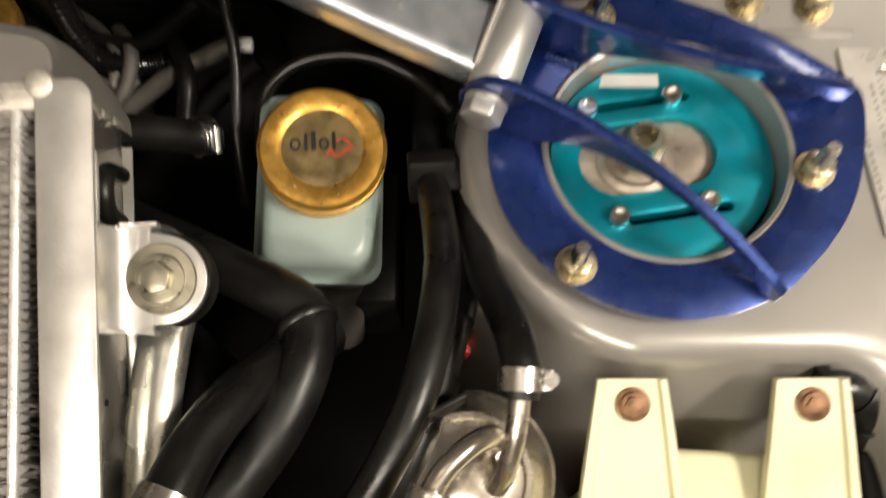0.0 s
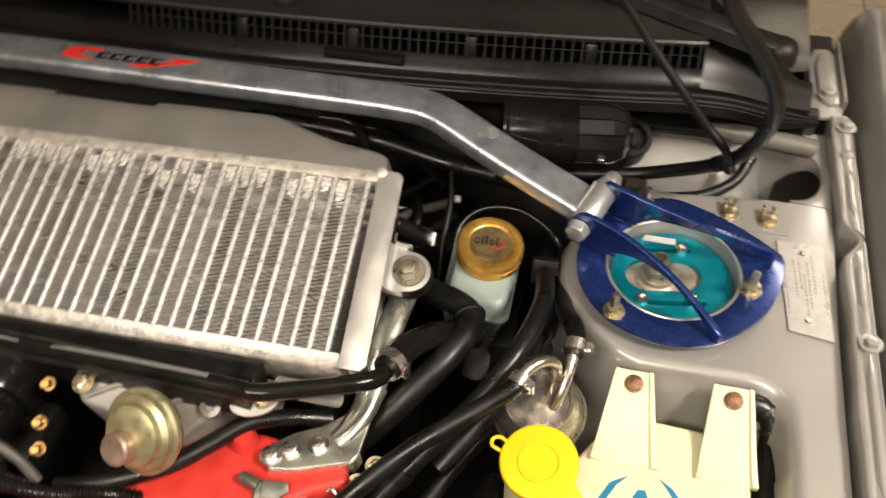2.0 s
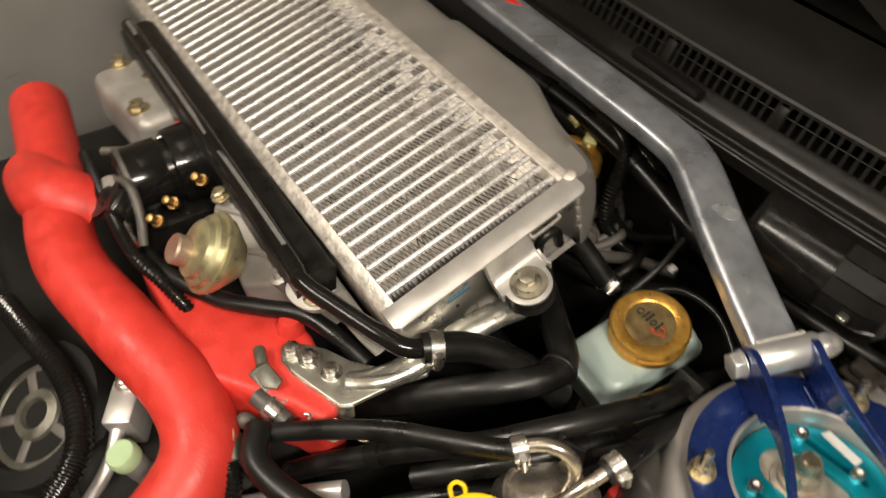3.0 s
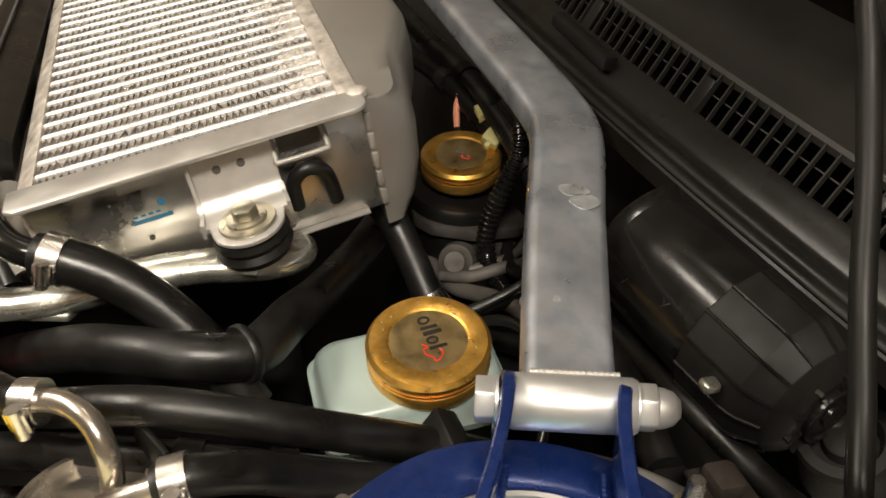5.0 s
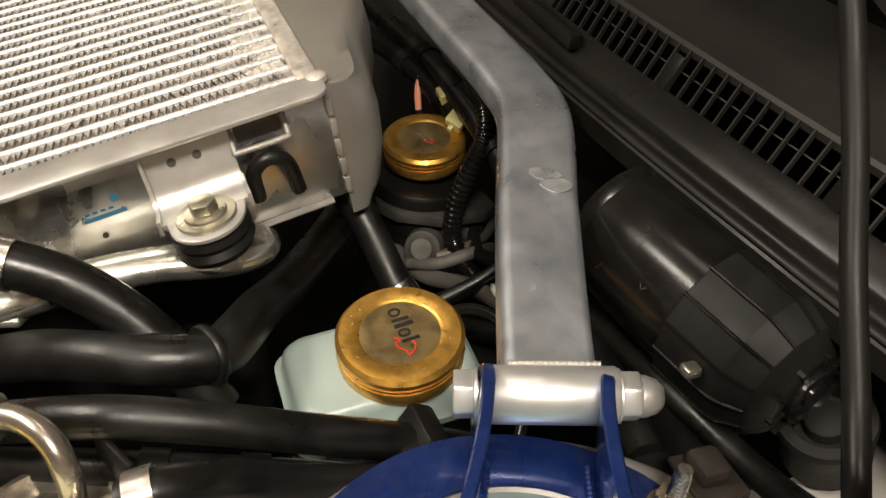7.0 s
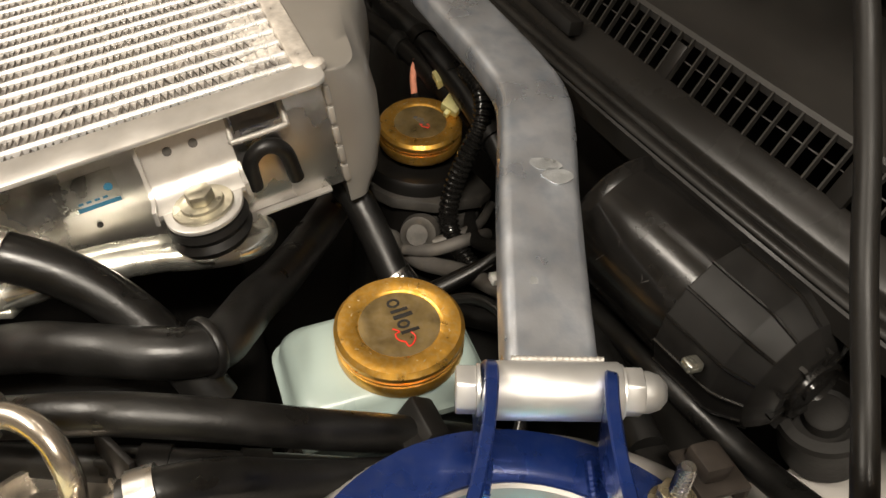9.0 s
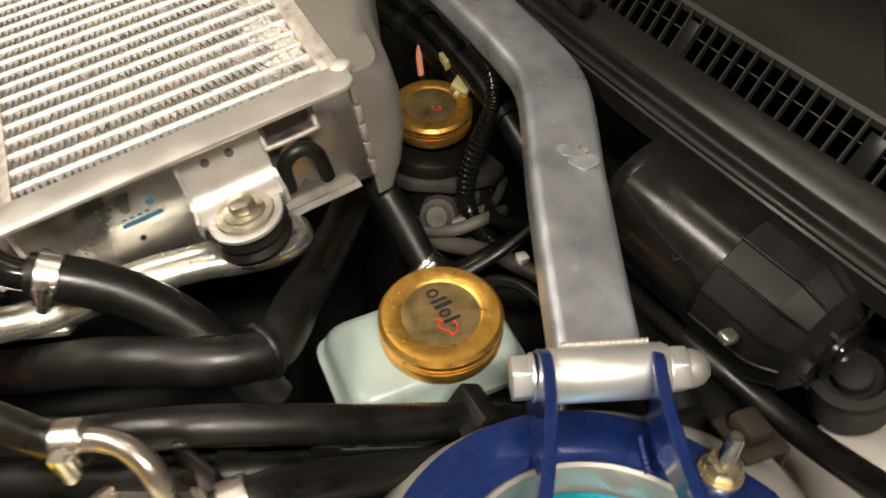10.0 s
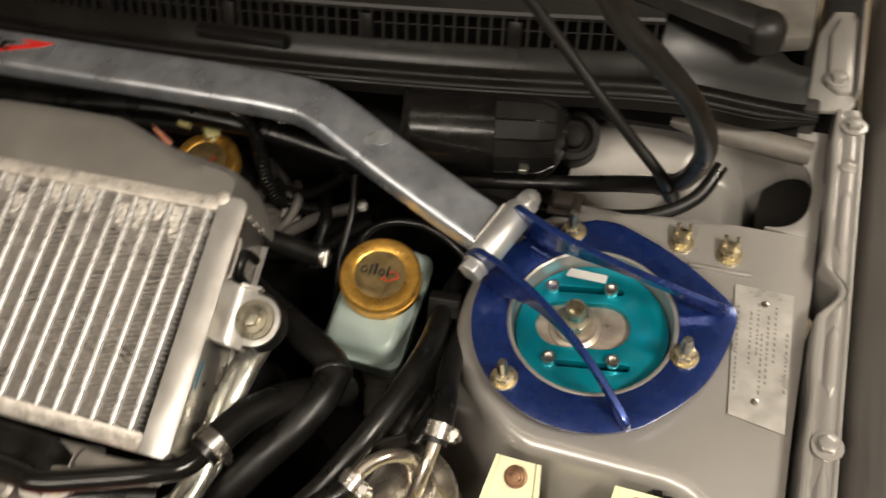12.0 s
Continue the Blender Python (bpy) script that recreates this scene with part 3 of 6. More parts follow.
part("end_rear", prism([(0.1345, 0.5), (0.2, 0.487), (0.245, 0.5), (0.25, 0.63), (0.1345, 0.63)], 1.02, 1.036, 0.003), M_PANELGREY, cowl, "grey rear corner")
part("front_lip", loft_x(front_lip, -0.95, 0.134), M_LIP, cowl, "worn dark grey front edge")
part("rear_panel", loft_x(rear_panel, -0.95, 0.134), M_COWL, cowl)
part("end_panel", loft_x(end_panel, 0.134, 0.25, 20), M_PLASTIC, cowl)
part("fold", sweep([(0.15, 0.4395, 0.981), (0.185, 0.4375, 0.979), (0.21, 0.436, 0.9775), (0.235, 0.434, 0.976), (0.262, 0.432, 0.974)], [(0.0105 * math.cos(radians(a)), 0.0105 * math.sin(radians(a))) for a in range(0, 360, 24)], res=6, scale=lambda t: min(1.0, 0.4 + 2.4 * t)), M_PANELGREY, body, "rounded grey fold behind the tower")
# Sloped near-black filler: the slot's deep shade put into colour and shape.
slot_shade_bm = prism([(0.234, 0.434), (0.234, 0.353)] + [(0.239 + 0.03 * math.cos(radians(a)), 0.3945 + 0.0415 * math.sin(radians(a))) for a in range(-80, 81, 10)], 0.86, 0.92, 0.003)
for v in slot_shade_bm.verts:
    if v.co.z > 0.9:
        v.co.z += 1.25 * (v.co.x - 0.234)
part("drain_plug", slot_shade_bm, M_DARK, body, "near-black filler for the shade deep in the pressed pocket")
# Near-black boxes put the shade below the grille into colour.
part("vent_void", join(box(-0.95, 0.25, 0.435, 0.75, 0.975, 0.98), box(-0.95, 0.25, 0.744, 0.75, 0.98, 1.15), box(0.244, 0.25, 0.47, 0.744, 0.98, 1.015)), M_DARK, cowl, "near-black duct closing the grille, shade in its colour")
rib = mesh_of("rib", box(-0.0006, 0.0006, 0, 1, -0.0016, 0.0009), M_COWL)
SLOPE = math.hypot(RIB_Y, RIB_Z)


def on_grille(x, up=0.0):
    return Matrix.Translation((x, cowl_y(x) + 0.0005, cowl_z(x))) @ Matrix.Rotation(math.atan2(RIB_Z, RIB_Y), 4, "X") @ Matrix.Translation((0, 0, up))


x = 0.1285
while x > -0.47:
    part("rib", rib, None, cowl, at=on_grille(x) @ Matrix.Diagonal((1, SLOPE, 1, 1)))
    x -= 0.0096
part("cross_wire", sweep([(-0.47 + 0.6 * k / 20, cowl_y(-0.47 + 0.6 * k / 20) + 0.5 * RIB_Y + 0.003, cowl_z(-0.47 + 0.6 * k / 20) + 0.5 * RIB_Z - 0.001) for k in range(21)], ring_section(0.0005, 6), res=2), M_COWL, cowl)
for x in (0.0225, -0.0975, -0.2175, -0.3375):
    part("divider", moved(box(-0.0055, 0.0055, -0.001, SLOPE * 0.8, -0.002, 0.0012, 0.0006), on_grille(x)), M_PLASTIC, cowl)
part("cover_flap", moved(box(-0.042, 0.042, -0.0125, -0.003, -0.008, 0.0015, 0.0015), Matrix.Translation((-0.204, cowl_y(-0.204), cowl_z(-0.204)))), M_PLASTIC, cowl)
SEAL_LINE = [(x, cowl_y(x) - 0.0215, cowl_z(x) - 0.0215 - droop(x)) for x in [-0.95 + 1.21 * k / 26 for k in range(27)]]
strip = thing("weatherstrip", "black rubber weatherstrip along the cowl edge", "weatherstrip", SEAL_LINE[12])
part("base", sweep(SEAL_LINE, [(-0.008, -0.012), (0.007, -0.012), (0.0085, 0.0), (0.006, 0.003), (-0.006, 0.003), (-0.0085, 0.0), (-0.01, -0.004)], res=3, scale=lambda t: min(1.0, 0.35 + 20 * (1 - t))), M_SEAL, strip)
for name, c in (("rear_lip", -0.0048), ("front_lip", 0.0048)):
    part(name, sweep(SEAL_LINE, [(c + 0.0036 * math.cos(radians(a)), 0.003 + 0.0027 * math.sin(radians(a))) for a in range(0, 360, 30)], res=3, scale=lambda t: min(1.0, 0.35 + 20 * (1 - t))), M_SEAL, strip)
windscreen_bm = box(-0.95, 0.3, 0.0, 0.7, -0.003, 0.003)
solo("windscreen", moved(windscreen_bm, pose(0, 0.56, 1.108, 28, 0, 0)), M_GLASS, "dark windscreen behind the cowl", "windscreen", kind="structure")


def wiper(name, line, w0, w1, knob, r):
    t = thing(name, "black windscreen wiper arm with a round pivot cap", "wiper", knob, "wiper arms")
    part("arm", sweep(line, [(-1, -0.45), (-0.8, 0.35), (-0.5, 0.55), (0.5, 0.55), (0.8, 0.35), (1, -0.45)], res=8, scale=lambda s: w0 + (w1 - w0) * s), M_WIPER, t)
    part("pivot_cap", moved(lathe([(r, -0.014), (r, 0.0), (r * 0.86, r * 0.35), (r * 0.5, r * 0.62), (0, r * 0.72)], 28), Matrix.Translation(knob)), M_WIPER, t)


wiper("wiper", [(0.212, 0.463, 1.068), (0.12, 0.476, 1.087), (0.0, 0.505, 1.106), (-0.15, 0.55, 1.13)], 0.0165, 0.011, (0.206, 0.463, 1.07), 0.0165)
wiper("wiper", [(-0.292, 0.427, 1.1), (-0.39, 0.436, 1.108), (-0.5, 0.455, 1.118), (-0.65, 0.49, 1.13)], 0.014, 0.010, (-0.298, 0.426, 1.1), 0.017)

# ==== strut brace: blue tower plate, gussets and the aluminium bar ====
CX, CY, PZ = 0.127, 0.237, 0.9725
brace = thing("strut_brace", "aluminium strut brace on a blue painted tower plate", "strut brace", (CX, CY, PZ))


def plate_outline():
    r = 0.088
    pts = [(CX + r * math.cos(radians(112 + 4.6 * k)), CY + r * math.sin(radians(112 + 4.6 * k))) for k in range(43)]
    corner = glide([(0.1945, 0.1815, 0), (0.2065, 0.197, 0), (0.2155, 0.2145, 0), (0.222, 0.236, 0), (0.2255, 0.256, 0), (0.2245, 0.267, 0), (0.217, 0.2765, 0), (0.19, 0.297, 0), (0.164, 0.312, 0), (0.14, 0.3225, 0), (0.127, 0.3265, 0), (0.112, 0.3265, 0)], 4)
    return pts + [(q.x, q.y) for q in corner]


plate = part("tower_plate", prism(plate_outline(), PZ, PZ + 0.0045, 0.0009, [circle(CX, CY, 0.0618, 56)]), M_BLUE, brace, "blue painted tower plate")


def gusset(a, lead, b, high, low, th, lean=0.0):
    """An upright plate on a bent line from a to b, leaving a towards lead; it falls from its pivot end to a thin tip."""
    a, c, b = (Vector((*q, PZ + 0.0045)) for q in (a, lead, b))
    n_step = 28
    bm = bmesh.new()
    rows = []
    for k in range(n_step + 1):
        s = k / n_step
        q = a * (1 - s) ** 2 + c * 2 * s * (1 - s) + b * s * s
        d = ((c - a) * (1 - s) + (b - c) * s).normalized()
        n = d.cross(Vector((0, 0, 1))) * th / 2
        h = high * (1 - 0.72 * s ** 2.6)
        if s < 0.14:
            h = high * (1 - ((0.14 - s) / 0.14) ** 2 * 0.45)
        u = low * max(0.0, math.sin(math.pi * min(1, max(0, (s - 0.27) / 0.68)))) ** 0.6
        up = Vector((0, 0, 1))
        tilt = Vector((0, -lean / high, 1))
        rows.append([bm.verts.new(q - n + tilt * u), bm.verts.new(q + n + tilt * u), bm.verts.new(q + n + tilt * h), bm.verts.new(q - n + tilt * h)])
    for p, q in zip(rows, rows[1:]):
        for i in range(4):
            j = (i + 1) % 4
            bm.faces.new((p[i], p[j], q[j], q[i]))
    bm.faces.new(rows[0])
    bm.faces.new(rows[-1])
    bmesh.ops.recalc_face_normals(bm, faces=bm.faces[:])
    return round_edges(bm, 0.0008, 1, 50)


AX = Vector((0.0225, 0.0605, 0.006)).normalized()
PIV = Vector((0.0486, 0.2776, 1.002))
part("front_gusset", gusset((0.0255, 0.2557), (0.0985, 0.232), (0.1685, 0.1575), 0.041, 0.024, 0.0052), M_BLUE, plate, "blue front gusset")
part("rear_gusset", gusset((0.0467, 0.3088), (0.1, 0.269), (0.2165, 0.2635), 0.0425, 0.022, 0.0056, 0.007), M_BLUE, plate, "blue rear gusset")
for x, y in ((0.0785, 0.1745), (0.195, 0.2225), (0.0965, 0.3105)):
    n = part("nut", NUT, None, plate, "yellow zinc-plated flange nut", at=Matrix.Translation((x, y, PZ + 0.0045)))
    part("stud", STUD, None, n, "threaded steel stud", at=Matrix.Translation((x, y, PZ + 0.0045)))
# pivot tube, bolt and nut
pm = aim(PIV, AX)
part("pivot_tube", moved(lathe([(0.006, -0.0258), (0.0115, -0.0258), (0.0121, -0.025), (0.0121, 0.025), (0.0115, 0.0258), (0.006, 0.0258)], 36), pm), M_TUBE, brace, "bright turned aluminium pivot tube")
part("pivot_bolt", moved(join(moved(hex_head(0.0105, 0.0085, 0.001), Matrix.Translation((0, 0, -0.041))), lathe([(0, -0.0325), (0.0108, -0.0325), (0.0108, -0.0312), (0.0055, -0.0312), (0.0055, 0.04), (0, 0.04)], 24)), pm), M_TUBE, brace, "bright hexagon bolt head")
part("cap_nut", moved(join(lathe([(0, 0.0348), (0.0112, 0.0348), (0.0112, 0.0366), (0, 0.0366)], 24), moved(hex_head(0.0106, 0.008, 0.001), Matrix.Translation((0, 0, 0.0366))),
                           lathe([(0.0088, 0.0446), (0.0086, 0.0475), (0.0072, 0.0515), (0.0043, 0.0542), (0, 0.055)], 24)), pm @ Matrix.Translation((0, 0, -0.0098))), M_TUBE, brace, "bright domed cap nut")


def bar_section(w, h, r=0.0055):
    pts = []
    for sx, sy, a0 in ((1, 1, 0), (-1, 1, 90), (-1, -1, 180), (1, -1, 270)):
        for k in range(5):
            a = radians(a0 + 22.5 * k)
            pts.append((sx * (w / 2 - r) + r * math.cos(a), sy * (h / 2 - r) + r * math.sin(a)))
    return pts


BAR_LINE = [(-0.95, 0.335, 1.056), (-0.75, 0.326, 1.063), (-0.55, 0.325, 1.064), (-0.35, 0.331, 1.0565), (-0.2, 0.3395, 1.0475), (-0.153, 0.342, 1.0435), (-0.127, 0.341, 1.0405), (-0.102, 0.3335, 1.0355), (-0.06, 0.3165, 1.0235), (-0.01, 0.298, 1.0095), (0.037, 0.281, 0.9975)]
bar = part("bar", sweep(BAR_LINE, bar_section(0.041, 0.019), res=10), M_BAR, brace, "scuffed flat oval aluminium bar", angle=50)
WELD_LINE = [PIV + AX * s - Vector((0.0098, -0.0032, -0.0078)) for s in (-0.0185, -0.009, 0.0005, 0.01, 0.0195)]
part("weld", corrugated(WELD_LINE, 0.0015, 0.0024, 10), M_CAST, bar, "beaded weld")
for a, c, b, side in (((0.0255, 0.2555), (0.0985, 0.232), (0.1685, 0.1575), 0.0042), ((0.0467, 0.3058), (0.1, 0.269), (0.2165, 0.2635), -0.0042)):
    bead = []
    for t in (0.2, 0.26, 0.32):
        q = [a[i] * (1 - t) ** 2 + 2 * c[i] * t * (1 - t) + b[i] * t * t for i in (0, 1)]
        bead.append((q[0] + 0.3 * side, q[1] + side, PZ + 0.005))
    part("weld", corrugated(bead, 0.0022, 0.0024, 8), M_BLUE, plate, "painted weld bead")

# worn patches on the bar, and its coloured badge
def on_bar(s, side, up=0.0003):
    line = [Vector(q) for q in BAR_LINE]
    i = 0
    while i < len(line) - 2 and line[i + 1].x < s:
        i += 1
    a, b = line[i], line[i + 1]
    t = (s - a.x) / (b.x - a.x)
    q = a.lerp(b, t)
    d = (b - a).normalized()
    lat = d.cross(Vector((0, 0, 1))).normalized()
    top = lat.cross(d)
    m = Matrix((d, -lat, top)).transposed().to_4x4()
    return Matrix.Translation(q - lat * side + top * (0.0095 + up)) @ m


def blob(rx, ry, seed, n=22):
    return [(rx * (1 + 0.07 * math.sin(3 * a + seed) + 0.05 * math.sin(5 * a + 2 * seed)) * math.cos(a), ry * (1 + 0.06 * math.sin(4 * a + seed)) * math.sin(a)) for a in [2 * math.pi * k / n for k in range(n)]]


M_SCUFF = material("glue_residue", (0.43, 0.445, 0.455), 0.42, 0.65, 0.2, 120, 0.2, 700)
for s, side, rx, ry, seed in ((-0.064, 0.0085, 0.0052, 0.0078, 1), (-0.0705, 0.0025, 0.0042, 0.0085, 2.5), (-0.003, -0.007, 0.0024, 0.003, 4)):
    part("glue_patch", moved(prism(blob(rx, ry, seed), -0.0006, 0.0001), on_bar(s, side)), M_SCUFF, bar, "dried glue residue")
badge = part("badge", moved(prism([(-0.078, -0.0135), (0.078, -0.0135), (0.078, 0.0135), (-0.078, 0.0135)], -0.0006, 0.0002), on_bar(-0.44, 0.0)), M_BAR, bar, "clear badge film with red and black shapes")
for pts, mat in (([(-0.072, -0.006), (-0.066, 0.009), (-0.032, 0.011), (-0.03, 0.006), (-0.05, 0.004), (-0.052, -0.004), (-0.034, -0.007), (-0.036, -0.010), (-0.062, -0.010)], M_REDINK),
                 ([(0.002, -0.010), (0.02, -0.012), (0.066, 0.0045), (0.074, 0.010), (0.04, 0.0095), (0.052, 0.0045), (0.016, -0.006)], M_REDINK)):
    part("badge_shape", moved(prism(pts, 0.0, 0.0005), on_bar(-0.44, 0.0)), mat, badge)
for k in range(5):
    u = -0.034 + 0.0145 * k
    part("badge_bar", moved(prism([(u, -0.006), (u + 0.011, -0.006), (u + 0.0125, -0.003), (u + 0.005, -0.003), (u + 0.0055, 0.002), (u + 0.0135, 0.003), (u + 0.013, 0.005), (u + 0.001, 0.005)], 0.0003, 0.0009), on_bar(-0.44, 0.0)), M_INK, badge)

# ==== camber plate in the tower ====
camber = thing("camber_plate", "teal anodised camber plate round the strut top", "camber plate", (CX, CY, 0.955))
TEAL_TURN = radians(9)
def tz(u, v, z):
    c, s = math.cos(TEAL_TURN), math.sin(TEAL_TURN)
    return (CX + c * u - s * v, CY + s * u + c * v, z)
def turned(pts):
    return [tz(u, v, 0)[:2] for u, v in pts]
def slot(u0, u1, v, w):
    r = w / 2
    return [(u1 + r * math.cos(radians(a)), v + r * math.sin(radians(a))) for a in range(-90, 91, 20)] + [(u0 + r * math.cos(radians(a)), v + r * math.sin(radians(a))) for a in range(90, 271, 20)]
OVAL = slot(-0.022, 0.009, 0.003, 0.039)
disc = part("disc", prism(circle(CX, CY, 0.0558, 56), 0.952, 0.9625, 0.0008, [turned(OVAL), turned(slot(-0.028, 0.02, 0.0335, 0.0052)), turned(slot(-0.022, 0.026, -0.0305, 0.0052))]), M_TEAL, camber, "teal anodised slotted disc")
part("bearing_plate", prism(turned(slot(-0.022, 0.009, 0.003, 0.046)), 0.947, 0.9565, 0.0), M_BROWNMETAL, camber, "worn steel bearing plate")
for u, v in ((-0.031, 0.0335), (0.013, 0.0335), (-0.029, -0.0285), (0.0165, -0.0275)):
    part("bolt", SMALL_BOLT, None, camber, "socket-head steel bolt", at=Matrix.Translation(tz(u, v, 0.9625)))
px, py, _ = tz(-0.012, 0.003, 0)
# Added disc, near-black in place of the shade below the slots.
part("strut_boot", prism(circle(CX, CY, 0.055, 40), 0.925, 0.935, 0.002), M_DARK, camber, "near-black disc for the shade under the slots")
part("spherical_cup", moved(lathe([(0.0205, -0.012), (0.021, -0.002), (0.0195, 0.003), (0.016, 0.005), (0.015, 0.0085), (0.009, 0.009), (0, 0.009)], 36), Matrix.Translation((px, py, 0.955))), M_BROWNMETAL, camber, "worn steel bearing cup")
part("strut_nut", moved(join(hex_head(0.0132, 0.011, 0.001), lathe([(0, 0), (0.008, 0), (0.008, 0.0215), (0.0074, 0.0225), (0.0056, 0.0225), (0.0052, 0.008), (0, 0.008)], 20)), Matrix.Translation((px, py, 0.9635))), M_WASHER, camber, "steel strut nut and shaft end")
part("sticker", moved(prism(turned([(-0.022, 0.0455), (0.0085, 0.0405), (0.0095, 0.0475), (-0.019, 0.0525)]), 0.9623, 0.9635), Matrix()), M_WHITE, camber, "blank white sticker")

# ==== intercooler ====
along = pose(0, 0, 0, 0, 0, 1.2).to_3x3() @ Vector((1, 0, 0))
across = (pose(0, 0, 0, 0, 0, 4.0) @ pose(0, 0, 0, 14.4)).to_3x3() @ Vector((0, 1, 0))
above = (pose(0, 0, 0, 0, 0, 1.6) @ pose(0, 0, 0, 14.4)).to_3x3() @ Vector((0, 0, 1))
IC = Matrix.Translation((-0.1065, 0.0445, 1.0175)) @ Matrix((along, across, above)).transposed().to_4x4()
cooler = thing("intercooler", "bare aluminium intercooler with zigzag fins between its tubes", "intercooler", tuple(IC @ Vector((-0.25, 0.09, -0.08))))
LEFT = -0.64
flange = [(-0.0225, -0.001), (-0.004, -0.001), (0.0, 0.004), (0.0, 0.176)] + [(-0.008 + 0.008 * math.cos(radians(a)), 0.1765 + 0.008 * math.sin(radians(a))) for a in range(0, 91, 15)] + [(-0.0225, 0.1845)]
end = part("end_plate", moved(prism(flange, -0.0028, 0.0, 0.0008), IC), M_ALU, cooler, "bare aluminium end plate")
part("side_wall", moved(box(-0.0195, -0.0165, 0.004, 0.1835, -0.073, -0.0028, 0.0006), IC), M_WALLALU, cooler, "bare aluminium side wall")
part("side_wall_foot", moved(box(-0.0165, -0.0115, 0.004, 0.174, -0.073, -0.0715, 0.0004), IC), M_ALU, cooler)
header_bm = box(LEFT, -0.0225, -0.001, 0.0115, -0.06, -0.0006)
for v in header_bm.verts:
    if v.co.z > -0.03 and v.co.y < 0.005:
        v.co.z -= 0.0075
part("front_header", moved(round_edges(header_bm, 0.002), IC), M_WELD, cooler, "lumpy welded front edge")
part("rear_header", moved(box(LEFT, -0.0225, 0.1725, 0.1845, -0.06, -0.0006, 0.002), IC), M_WELD, cooler, "lumpy welded rear edge")
PITCH, TUBE_W = 0.01503, 0.0043
bar_bm = box(-TUBE_W / 2, TUBE_W / 2, 0.011, 0.173, -0.058, -0.0015, 0.0019, 4)
tube_mesh = mesh_of("tube", bar_bm, M_CORE)


def fin_mesh(seed):
    """A zigzag fin; here and there its edge is bent flat."""
    rng = random.Random(seed)
    bm = bmesh.new()
    n, y0, y1 = 84, 0.0118, 0.1722
    half = (PITCH - TUBE_W) / 2 - 0.0002
    dents = [(rng.uniform(0.05, 1.0), rng.uniform(0.005, 0.02), rng.choice((-1, 1))) for _ in range(4)]
    dents += [(rng.uniform(0.74, 1.0), rng.uniform(0.012, 0.05), rng.choice((-1, 1, 1))) for _ in range(5)]
    rows = []
    for k in range(n + 1):
        s = k / n
        u = half * (-1 if k % 2 else 1)
        v = y0 + (y1 - y0) * s + 0.0004 * math.sin(k * 12.9898 + seed)
        bend = sum(sign * max(0.0, 1 - abs(s - c) / w) ** 0.5 for c, w, sign in dents)
        bend = max(-1, min(1, bend)) * rng.uniform(0.6, 1.0)
        lean = 0.003 * bend
        top = -0.0024 - 0.0006 * rng.random() - 0.001 * abs(bend)
        rows.append([bm.verts.new((u, v + lean, top)), bm.verts.new((u, v + 0.1 * lean, top - 0.0022)), bm.verts.new((u, v, -0.05))])
    for a, b in zip(rows, rows[1:]):
        for i in (0, 1):
            bm.faces.new((a[i], b[i], b[i + 1], a[i + 1]))
    bmesh.ops.solidify(bm, geom=bm.faces[:], thickness=0.0004)
    return bm


def bent_mesh(seed):
    """A run of fin edges knocked flat: one crumpled skin along the gap, ragged at both ends; its glint is in the pale
    colour.
    """
    rng = random.Random(90 + seed)
    bm = bmesh.new()
    half = (PITCH - TUBE_W) / 2 - 0.0003
    long = rng.uniform(0.012, 0.034)
    v0 = 0.1717 - (0.0 if seed % 3 else rng.uniform(0.004, 0.014))
    n = int(long / 0.0014)
    rows = []
    for k in range(n + 1):
        s = k / n
        wide = half * (rng.uniform(0.72, 0.97) if s < 0.4 else 0.9 - 0.95 * (s - 0.4) * rng.uniform(0.5, 1.5))
        side = (half - wide) * rng.choice((-1, 1, 1)) * rng.random()
        z = -0.0026 - 0.0007 * rng.random() - 0.0012 * s * s
        v = v0 - long * s
        rows.append([bm.verts.new((side + wide * f, v + rng.uniform(-0.0006, 0.0006) * (1.5 if k == n else 1), z + rng.uniform(-0.0006, 0.0005))) for f in (-1, -0.35, 0.4, 1)])
    for a, b in zip(rows, rows[1:]):
        for q in range(3):
            bm.faces.new((a[q], a[q + 1], b[q + 1], b[q]))
    bmesh.ops.recalc_face_normals(bm, faces=bm.faces[:])
    bmesh.ops.solidify(bm, geom=bm.faces[:], thickness=0.0002)
    return bm


bents = [mesh_of("bent_fin", bent_mesh(k), M_BENT, 25) for k in range(11)]
# Added sheet in each fin gap; its dark grey stands for half-shaded depth.
louvre = mesh_of("louvre", box(-PITCH / 2 + TUBE_W / 2, PITCH / 2 - TUBE_W / 2, 0.0118, 0.1722, -0.012, -0.0043), M_GAPSHADE)
fins = [mesh_of("fin", fin_mesh(k), M_FIN, 10) for k in range(7)]
u = -0.035
part("fin", fins[2], None, cooler, at=IC @ Matrix.Translation((u + 0.0076, 0, 0)))
k = 0
while u > LEFT:
    part("tube", tube_mesh, None, cooler, at=IC @ Matrix.Translation((u, 0, 0)))
    part("fin", fins[k % 7], None, cooler, at=IC @ Matrix.Translation((u - PITCH / 2, 0, 0)))
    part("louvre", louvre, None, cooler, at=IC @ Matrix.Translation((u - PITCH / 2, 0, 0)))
    if k // 3 % 9 not in (0, 5):
        part("bent_fin", bents[(k // 3 * 5 + k // 33) % 11], None, cooler, at=IC @ Matrix.Translation((u - PITCH / 2, 0, 0)))
    u -= PITCH
    k += 3
# Added base, coloured near-black as the shade at the core's bottom.
part("core_base", moved(box(LEFT, -0.0225, 0.012, 0.172, -0.06, -0.052), IC), M_DARK, cooler, "near-black base for the shade deep in the core")


